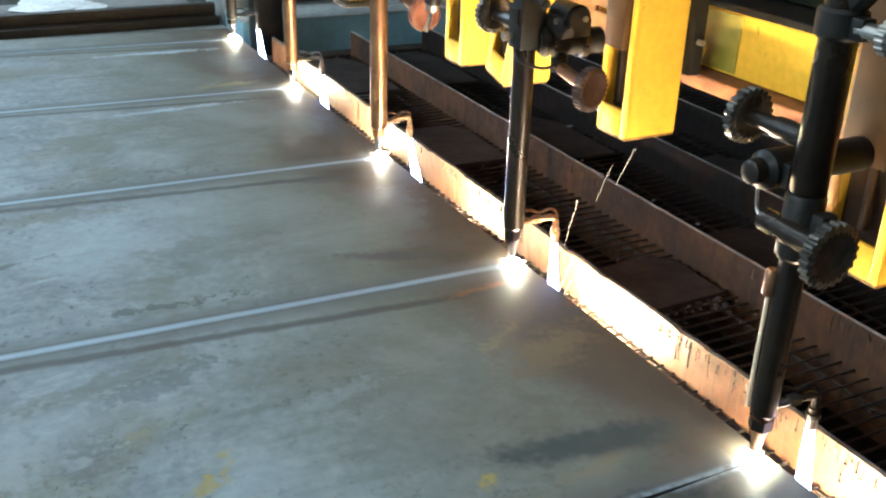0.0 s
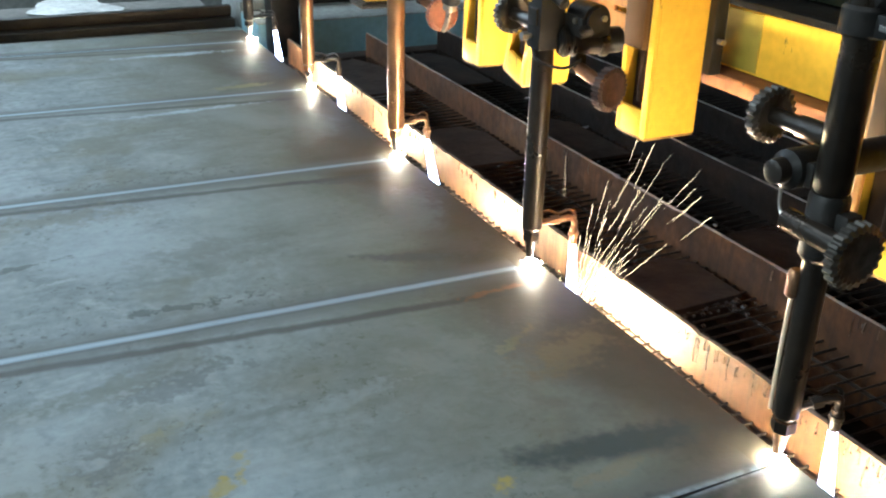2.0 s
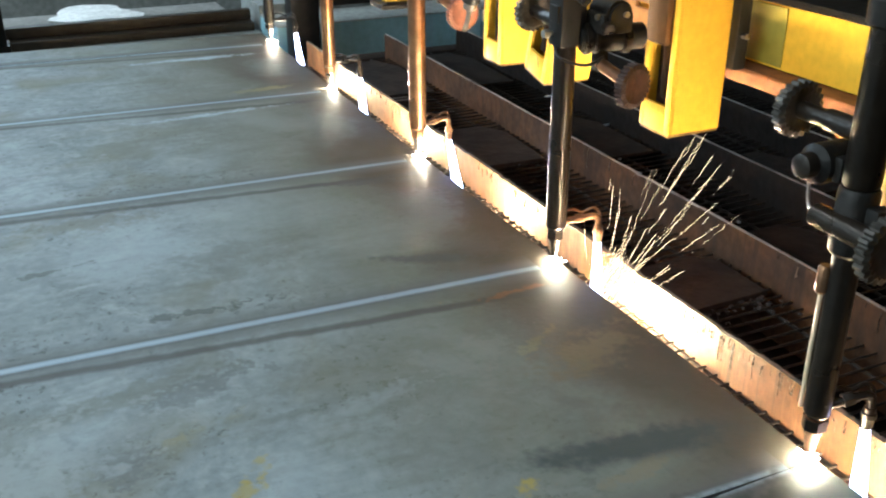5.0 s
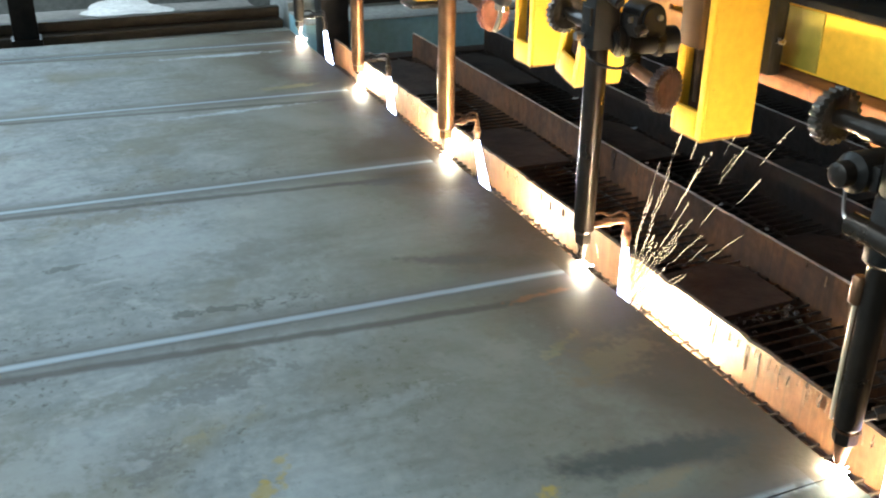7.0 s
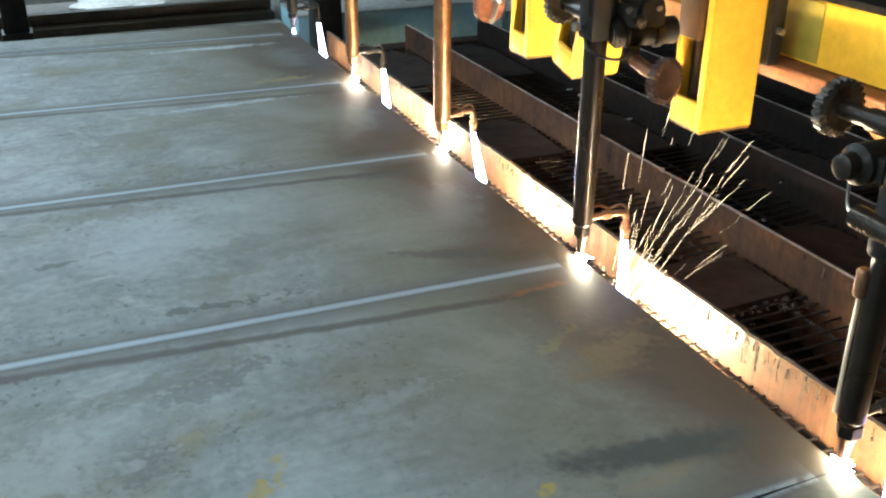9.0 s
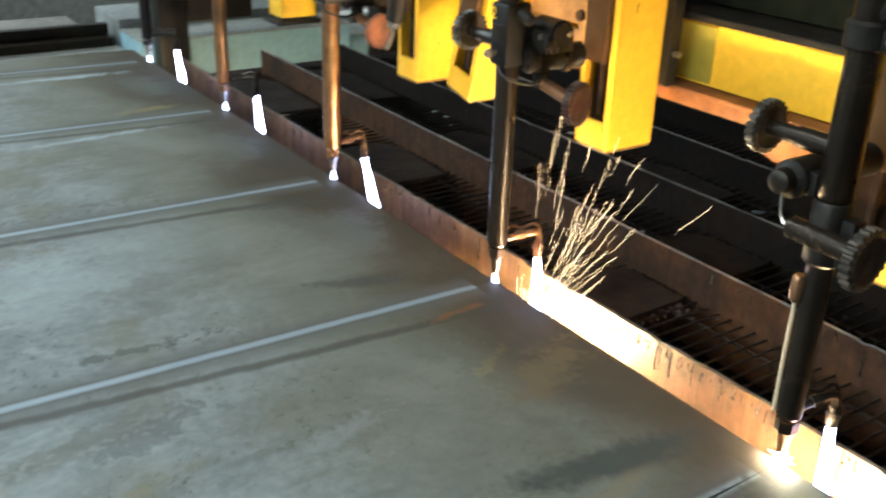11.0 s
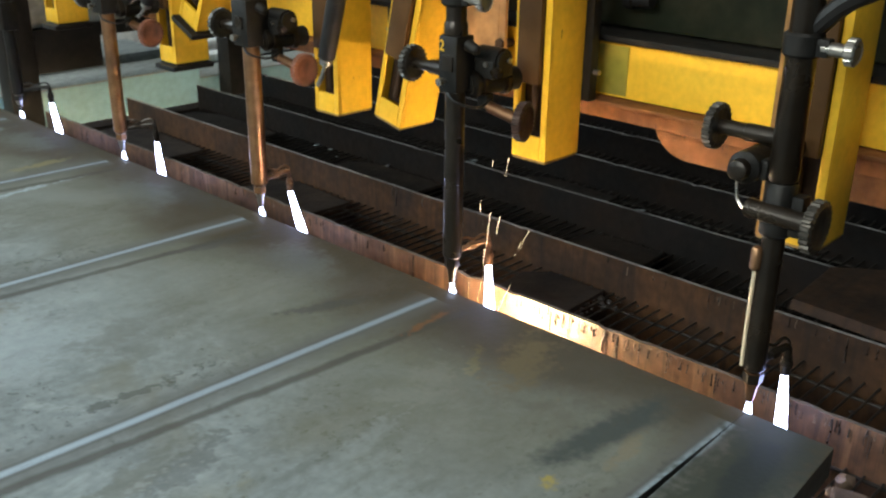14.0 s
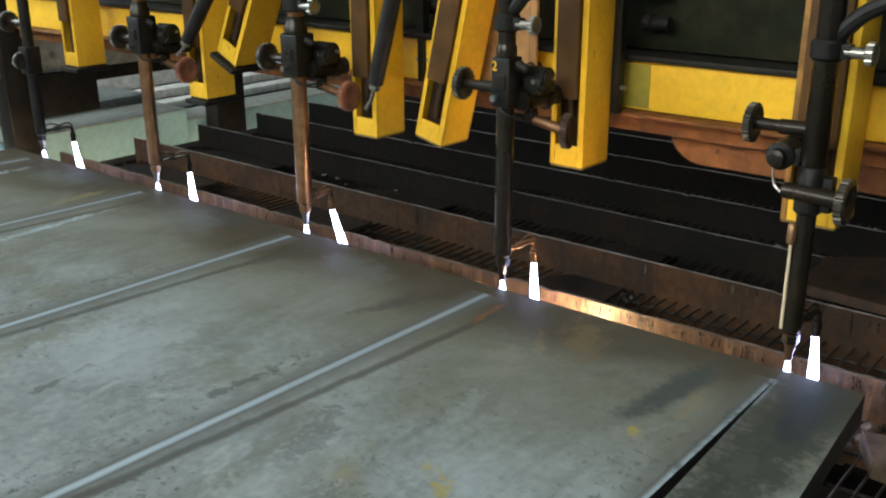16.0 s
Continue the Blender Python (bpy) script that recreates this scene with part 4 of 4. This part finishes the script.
def slide_box(y, low, dark_cap, label, turn=0.0, x=1.168, w=0.066, face=None):
    """A yellow box-section slide column with a dark slot in its front."""
    t = thing("slide_column", pose(x, y, low, turn, 0, 0), label, "machine column", "yellow columns of the gantry")
    h, d, th = 0.62, 0.084, 0.006
    part("side_wall", box(0.0061, d, 0, th, 0, h, 0.0015), YELLOW_PAINT, t)
    part("side_wall", box(0.0061, d, w - th, w, 0, h, 0.0015), YELLOW_PAINT, t)
    part("back_wall", box(d - th, d - 0.0005, th, w - th, 0, h, 0.001), YELLOW_PAINT, t)
    bm = box(0, th, 0, 0.012, 0, h, 0.0015)
    box(0, th, 0.0122, w - 0.0092, 0, 0.036, 0.0015, bm)
    part("front_frame", bm, YELLOW_PAINT, t)
    part("front_flange", box(0, th, w - 0.009, w, 0, h, 0.0015), face or YELLOW_PAINT, t)
    part("bottom_plate", box(0.001, d - 0.001, 0.001, w - 0.001, -0.004, 0.0, 0.001), BLACK if dark_cap else WORN_EDGE, t)
    part("slot_guide", box(0.020, 0.03, 0.0065, w - 0.0065, 0.03, h, 0.001), GUIDE, t, "dark brown guide inside the slot")
    part("lead_screw", rod((0.012, w / 2, 0.044), (0.012, w / 2, h), 0.005, seg=12), GUIDE, t)
    part("carriage", box(-0.010, -0.0005, 0.012, w - 0.011, 0.118, 0.40, 0.003), CARRIAGE, t, "brown slider carriage")
    if dark_cap:
        part("cap", box(-0.012, d + 0.008, -0.006, w + 0.006, -0.016, -0.0045, 0.003), BLACK, t)
    return travels(t)


TORCH_X = 1.050
SIDE = (BARREL, COPPER, SOOTY_COPPER, BARREL, BLACK)   # the side pipes' metals
STATIONS = (1.011, 1.515, 2.012, 2.524, 3.038)
slide_box(1.006, 0.982, False, "yellow painted slide column with rusty front flange", w=0.082, face=RUSTY_FACE)
slide_box(1.436, 1.002, False, "yellow painted slide column with open front slot")
slide_box(1.917, 0.988, False, "yellow painted slide column with open front slot")
slide_box(2.462, 1.002, True, "yellow painted slide column with black cap")
slide_box(3.012, 1.025, True, "yellow painted slide column with black cap")
slide_box(1.735, 1.000, False, "yellow slide column leaning over, its slot dark", 13.0, 1.150)
slide_box(2.265, 1.105, True, "leaning yellow slide column with rusty lower end", 26.0, 1.10)


def sleeve(x, y, z, lean):
    """A rubber-sleeved hose with a metal end, hanging aslant."""
    t = thing("hose_sleeve", pose(x, y, z, lean, 0, 0), "black rubber-sleeved gas hose with pale metal end", "hose", "hanging hoses")
    part("sleeve", lathe([(0.02, 0.012), (0.022, 0.0145), (0.10, 0.0155), (0.30, 0.0145)], 16), RUBBER, t)
    part("ferrule", lathe([(0.008, 0.008), (0.01, 0.011), (0.0195, 0.011)], 16), STEEL, t)
    part("supply_hose", tube(arc_points([(0, 0, 0.29), (0.02, 0, 0.38), (0.12, 0, 0.45), (0.312, 0, 0.47)]), 0.010, 10), RUBBER, t, "black hose to the beam")
    part("tail", tube(arc_points([(0, 0, 0.01), (0.001, 0.004, -0.015), (0.002, 0.012, -0.035)]), 0.004, 8), STEEL, t)
    return travels(t)


sleeve(1.06, 1.822, 1.102, 17)
sleeve(1.06, 2.385, 1.140, 40)


def hang_bar(y, x=1.262):
    t = thing("stop_bar", pose(x, y, 1.085), "dark steel stop bar hanging from the beam", "bracket", "stop bars")
    part("bar", box(-0.010, 0.010, -0.008, 0.008, 0.0, 0.5, 0.002), BLACK, t)
    part("pin", rod((0, 0.018, 0.045), (0, -0.018, 0.045), 0.004, seg=10), STEEL, t)
    return travels(t)


hang_bar(1.430)
hang_bar(1.905, 1.30)


def torch(k):
    """A machine cutting torch: barrel, nozzle, clamps, handwheels, side pipe and flames."""
    y = STATIONS[k]
    barrel_mat = (BARREL, BARREL, BRONZE, BRONZE, BLACK)[k]
    words = ("sooty black cutting torch with knurled handwheels", "sooty black cutting torch with numbered holder",
             "brass-coloured cutting torch with red handwheel", "brass-coloured cutting torch with red handwheel",
             "thin dark cutting torch with small handwheel")[k]
    t = thing("cutting_torch", pose(TORCH_X, y, 0.0), words, "cutting torch", "row of cutting torches")
    r = (0.0130, 0.0148, 0.0156, 0.0145, 0.0140)[k]
    part("barrel", lathe([(0.857, r * 0.72), (0.862, r), (1.55, r)], 28), barrel_mat, t)
    part("nozzle", lathe([(0.814, 0.0035), (0.818, 0.0055), (0.836, 0.0075), (0.840, 0.0095), (0.8565, 0.0105)], 18), (COPPER, BARREL, STEEL, STEEL, STEEL)[k], t)
    part("nozzle_nut", lathe([(0.843, 0.0125), (0.8555, 0.0125)], 6), barrel_mat, t)
    if k == 0:
        part("gas_tube", tube([(-0.0102, 0.0127, 1.0), (-0.0102, 0.0127, 0.93), (-0.0100, 0.0124, 0.895), (-0.0098, 0.0122, 0.864)], 0.0023, 10), TUBE, t, "bright thin gas tube")
        part("tube_fitting", lathe([(0.990, 0.0045), (0.993, 0.007), (1.016, 0.007), (1.019, 0.005)], 12, "z", (-0.0102, 0.0127, 0)), BRONZE, t)
        part("upper_sleeve", lathe([(1.100, 0.0150), (1.103, 0.0168), (1.50, 0.0168)], 24), BARREL, t, "wider sooty upper sleeve")
        part("holder_block", lathe([(1.034, 0.0150), (1.038, 0.0186), (1.096, 0.0186), (1.0995, 0.0165)], 24), BLACK, t)
        part("holder_lug", box(-0.010, 0.010, -0.032, -0.0178, 1.040, 1.088, 0.003), BLACK, t)
        part("adjuster_shaft", rod((-0.018, 0.030, 1.066), (-0.018, -0.046, 1.064), 0.0112, seg=18, bevel=0.002), BARREL, t)
        wheel = part("handwheel", gear_knob(0.031, 0.014), KNOB, t, "black knurled handwheel")
        wheel.location = (-0.018, -0.052, 1.063)
        part("pivot_body", lathe([(-0.022, 0.013), (-0.017, 0.0190), (0.020, 0.0190), (0.022, 0.0170), (0.108, 0.0170)], 24, "x", (0.0, 0.040, 1.110)), BLACK, t, "thick black cross arm")
        part("pivot_collar", lathe([(0.030, 0.0185), (0.032, 0.0202), (0.044, 0.0202), (0.046, 0.0185)], 24, "x", (0.0, 0.040, 1.110)), BARREL, t)
        part("pivot_nut", lathe([(-0.036, 0.007), (-0.034, 0.0115), (-0.0225, 0.0125)], 14, "x", (0.0, 0.040, 1.110)), BARREL, t)
        part("pivot_link", box(-0.012, 0.012, 0.014, 0.024, 1.098, 1.122, 0.003), BLACK, t)
        part("wire_hook", tube(arc_points([(-0.01, 0.05, 1.095), (-0.012, 0.045, 1.07), (-0.014, 0.03, 1.058)]), 0.0018, 6), STEEL, t)
    elif k < 4:
        hw = 0.018 if k == 1 else 0.023
        part("holder_block", box(-hw, hw + 0.003, -hw, hw, 1.118, 1.20, 0.006), BLACK, t)
        part("holder_cap", lathe([(1.2005, hw * 0.95), (1.215, hw * 0.95), (1.22, hw * 0.8), (1.232, hw * 0.8)], 20), BARREL, t)
        part("clamp_bolt", lathe([(0, 0.006), (0.008, 0.006), (0.0085, 0.0035), (0.014, 0.0035)], 6, "x", (-hw - 0.014, 0.004, 1.135)), STEEL, t)
        part("gauge_stub", rod((0.004, -hw, 1.188), (0.004, -hw - 0.022, 1.180), 0.009, 0.007, 14, None, 0.002), BLACK, t)
        part("lock_tab", box(-hw - 0.003, -hw - 0.0002, -0.012, 0.008, 1.15, 1.172, 0.001), BARREL, t)
        end = 0.096 if k != 3 else 0.10
        part("cross_arm", rod((0.012, -0.014, 1.128), (end, -0.036, 1.130), 0.0175, seg=24, bevel=0.003), BLACK, t)
        for a, b, rr in ((0.016, 0.024, 0.0200), (0.028, 0.034, 0.0195), (0.066, 0.076, 0.0200)):
            part("arm_collar", rod((a, -0.015 - (a - 0.012) * 0.26, 1.1281), (b, -0.015 - (b - 0.012) * 0.26, 1.1283), rr, seg=24, bevel=0.0015), BARREL, t)
        case = box(0.022, 0.068, -0.052, -0.008, 1.138, 1.166, 0.006)
        rod((0.045, -0.006, 1.162), (0.045, -0.056, 1.162), 0.0195, seg=24, bm=case, bevel=0.004)
        part("gear_case", case, BLACK, t)
        part("case_boss", rod((0.030, -0.046, 1.150), (0.026, -0.062, 1.148), 0.008, 0.007, 14, None, 0.0015), BARREL, t)
        part("case_screw", lathe([(0, 0.004), (0.006, 0.004)], 6, "x", (0.018, -0.040, 1.160)), STEEL, t)
        part("case_screw", lathe([(0, 0.004), (0.006, 0.004)], 6, "y", (0.052, -0.060, 1.164)), STEEL, t)
        wheel = part("handwheel", gear_knob(0.029, 0.015, 26), RED_CAP if k > 1 else BROWN_CAP, t, "rusty red knurled handwheel" if k > 1 else "dark brown knurled handwheel")
        wheel.matrix_basis = pose(0.045, -0.092, 1.082, 0, 0, 15 if k == 1 else 2)
        part("wheel_shaft", rod((0.038, -0.026, 1.096), (0.043, -0.086, 1.083), 0.0085, seg=14), COPPER, t)
        part("wheel_bracket", box(0.030, 0.046, -0.034, -0.016, 1.088, 1.114, 0.003), BLACK, t)
        part("cable", tube(arc_points([(-0.014, 0.005, 1.12), (-0.020, -0.02, 1.108), (0.006, -0.040, 1.100), (0.034, -0.040, 1.108)]), 0.0022, 6), BLACK, t)
    else:
        wheel = part("handwheel", gear_knob(0.022, 0.012), KNOB, t)
        wheel.location = (-0.024, 0.005, 1.055)
        part("holder_block", box(-0.02, 0.02, -0.02, 0.02, 1.02, 1.09, 0.005), BLACK, t)
    upper = part("handwheel", gear_knob(0.0275, 0.013), KNOB, t, "black knurled handwheel")
    upper.location = (0.0, 0.088, 1.147)
    part("upper_shaft", lathe([(-0.084, 0.0085), (-0.05, 0.0085), (-0.049, 0.0105), (-0.005, 0.0105)], 16, "y", (0.0, 0.0, 1.147)), BARREL, t).matrix_basis = Matrix.Rotation(radians(180), 4, "Z")
    part("upper_clamp", lathe([(1.240, 0.0185), (1.243, 0.0215), (1.263, 0.0215), (1.266, 0.0185)], 24), BLACK, t)
    part("clamp_ear", box(-0.012, 0.004, -0.032, -0.019, 1.243, 1.262, 0.002), BLACK, t)
    part("clamp_screw", rod((-0.005, -0.024, 1.252), (-0.005, -0.05, 1.252), 0.0075, seg=14), STEEL, t)
    cs = part("clamp_wheel", gear_knob(0.015, 0.012, 14), STEEL, t, "bright knurled clamp wheel")
    cs.location = (-0.005, -0.055, 1.252)
    part("hose_elbow", tube(arc_points([(0.0, -0.01, 1.27), (-0.004, -0.04, 1.30), (-0.002, -0.08, 1.325), (0.02, -0.10, 1.37)]), 0.011, 10), RUBBER, t)
    # side pipe with its own flame, past the plate's edge
    sx, sy = 0.052, (-0.018, -0.030, -0.024, -0.058, -0.068)[k]
    slant = (0.004, 0.0, 0.030, 0.0, 0.012)[k]
    part("side_pipe", tube(arc_points([(0.010, 0.0, 0.866), (0.018, sy * 0.3, 0.870), (sx - 0.010, sy * 0.8, 0.878), (sx - 0.002, sy * 0.97, 0.877), (sx, sy, 0.870), (sx, sy, 0.855)], 4), 0.0046, 10), SIDE[k], t, "heat-tinted copper side pipe")
    part("pipe_union", rod((0.024, sy * 0.42, 0.8725), (0.034, sy * 0.62, 0.8755), 0.0072, seg=6), SIDE[k], t)
    part("pipe_tip", lathe([(0.838, 0.0045), (0.842, 0.0062), (0.864, 0.0062)], 12, "z", (sx, sy, 0)), SIDE[k], t)
    part("tip_collar", lathe([(0.851, 0.0070), (0.852, 0.0078), (0.857, 0.0078), (0.858, 0.0070)], 12, "z", (sx, sy, 0)), SIDE[k], t)
    part("pilot_tube", tube(arc_points([(0.012, 0.003, 0.880), (0.022, sy * 0.4 + 0.004, 0.886), (sx - 0.018, sy * 0.6 + 0.004, 0.882), (sx - 0.006, sy * 0.85 + 0.004, 0.889), (sx + 0.001, sy + 0.002, 0.884), (sx, sy, 0.874)], 4), 0.0022, 8), SIDE[k], t)
    fl = part("side_flame", rod((sx, sy, 0.8375), (sx + 0.006, sy - slant, 0.748), 0.0045, 0.0090, 16), FLAME, t, "blue-white side flame")
    fl2 = part("nozzle_flame", rod((0, 0, 0.8135), (0.002, 0, 0.788), 0.0030, 0.0062, 14), FLAME_TIP, t, "small blue-white preheat flame")
    # gusset and number plate on the second holder
    if k == 1:
        num = bpy.data.curves.new("number", "FONT")
        num.body, num.size, num.extrude, num.align_x = "2", 0.022, 0.0004, "CENTER"
        no = new("number", num)
        no.data.materials.append(YELLOW_PAINT)
        no.parent = t
        no.matrix_basis = pose(-0.0188, 0.010, 1.178, 90, 0, -90)
        no["label"] = "yellow painted numeral"
    return travels(t)


for k in range(5):
    torch(k)


# ---- molten metal and sparks ----
def molten_pool(k, size=0.0082):
    """The glowing cutting point under a nozzle."""
    bm = bmesh.new()
    bmesh.ops.create_icosphere(bm, subdivisions=3, radius=size)
    for v in bm.verts:
        v.co *= 1 + 0.12 * noise.noise(v.co * 160 + Vector((k, 0, 0)))
    # thin glowing spokes imitate the star of glare round the point
    for i in range(7):
        a = i * 0.9 + k
        rod((0, 0, 0.001), (2.1 * size * math.cos(a) * (0.7 + (i % 3) * 0.25), 2.1 * size * math.sin(a) * (0.7 + (i % 3) * 0.25), 0.5 * size), 0.10 * size, 0.0002, 6, bm)
    ob = part("molten_pool", bm, MOLTEN, None)
    ob.matrix_basis = pose(TORCH_X + 0.004, STATIONS[k], PLATE_TOP + 0.004)
    return tagged(ob, "white-hot molten steel with modelled glare spokes at the cutting point", "molten steel", "cutting points")


def slag_jet(k, size, dx, dy, z):
    """The glowing spray of slag that leaves the cut below the plate."""
    bm = lump(size, 320 + k, 1.1, 2)
    for i in range(7):
        a = i * 0.9
        rod((0, 0, 0), (1.8 * size * abs(math.cos(a)), 2.7 * size * math.sin(a) - 0.9 * size, -0.9 * size - 0.9 * size * (i % 3)), 0.18 * size, 0.0005, 6, bm)
    ob = part("slag_jet", bm, JET, None)
    ob.matrix_basis = pose(TORCH_X + dx, STATIONS[k] + dy, z)
    return tagged(ob, "glowing jet of molten slag below the plate's edge", "molten slag", "slag jets")


# (object, second at which it falls through the grating; extra lumps at one torch fall in turn to dim its light)
falling = []
for k, size, end in ((0, 0.0062, 11.7), (0, 0.0040, 13.3), (1, 0.0064, 10.2), (2, 0.0066, 9.1), (3, 0.0066, 9.0), (4, 0.0068, 8.9)):
    falling.append((molten_pool(k, size), end))
for k, size, dx, dy, z, end in ((0, 0.0105, 0.060, -0.03, 0.716, 11.8), (0, 0.0045, 0.060, -0.05, 0.718, 12.9), (1, 0.0070, 0.060, -0.055, 0.718, 11.3), (1, 0.0120, 0.060, -0.040, 0.718, 12.3), (1, 0.0100, 0.060, -0.010, 0.720, 13.3), (1, 0.0056, 0.060, -0.030, 0.720, 14.1), (1, 0.0042, 0.060, -0.040, 0.720, 14.8), (2, 0.0105, 0.060, -0.10, 0.718, 9.1),
                                (3, 0.0105, 0.060, -0.12, 0.718, 9.0), (4, 0.0105, 0.060, -0.12, 0.718, 8.9), (1, 0.0054, 0.050, -0.10, 0.722, 99)):
    falling.append((slag_jet(k, size, dx, dy, z), end))

sparks = []
for k in range(330):
    size = rng.uniform(0.012, 0.075)
    ob = part("spark", rod((0, 0, -size / 2), (0, 0, size / 2), 0.00004, 0.00009, 5), SPARK, None)
    tagged(ob, "thin orange streak of a flying spark", "spark", "flying sparks")
    sparks.append(ob)


# ---- what moves ----
def drift(t):
    """The gantry's travel along x by that second."""
    return 0.00170 * t


def motions():
    for ob, base in moving:
        walk(ob, [(t, Matrix.Translation((drift(t), 0, 0)) @ base) for t in (0.0, 4.0, 8.0, 12.0, 16.0)])
    for ob, end in falling:
        base = ob.matrix_basis.copy()
        rows = [(t, Matrix.Translation((drift(t), 0, 0)) @ base) for t in (0.0, 4.0, 8.0, 12.0, 16.0) if t < end - 0.05]
        if end < 16:
            rows.append((end, Matrix.Translation((drift(end), 0, 0)) @ base))
            rows.append((end + 0.35, Matrix.Translation((drift(end), 0, -0.62)) @ base))
            rows.append((16.0, Matrix.Translation((drift(end), 0, -0.62)) @ base))
        walk(ob, rows)
    r = random.Random(21)
    for k, ob in enumerate(sparks):
        stop = 15.8 if k < 24 else (13.9 if k < 80 else 13.4)
        begin = 0.0 if k < 200 else 9.6
        t, rows = begin - r.uniform(0, 0.6), []
        start = Vector((1.13, 1.50, 0.60))
        rows.append((0.0, Matrix.Translation(start)))
        while t < stop:
            vz = 0.8 + 1.8 * r.random() ** 1.7
            ly, lx = r.gauss(6, 12), r.gauss(27, 13) if t < 11.2 else r.gauss(8, 9)
            way = (pose(0, 0, 0, ly, lx, 0) @ Vector((0, 0, 1))).normalized()
            p0 = Vector((1.112 + r.uniform(0, 0.014), 1.512 + r.uniform(-0.03, 0.012), 0.705))
            life, fall = vz / 9.8, 0.08
            for f in (0.0, 0.25, 0.5, 0.75, 0.95):
                u = f * life
                q = p0 + way * (vz * u - 4.9 * u * u)
                if 0.02 < t + u < 15.9:
                    rows.append((t + u, pose(q.x, q.y, q.z, ly, lx, 0)))
            if 0.02 < t + life + fall < 15.9:
                rows.append((t + life + fall, pose(p0.x, p0.y, p0.z, ly, lx, 0)))
            t += life + fall + r.uniform(0.04, 0.3)
        rows.append((16.0, Matrix.Translation(start)))
        if k < 16 and rows[1][0] < 0.2:
            rows[0] = (0.0, rows[1][1])     # already in flight at the start
        clean = [rows[0]]
        for row in rows[1:]:
            if row[0] - clean[-1][0] > 0.02:
                clean.append(row)
        walk(ob, clean)


motions()
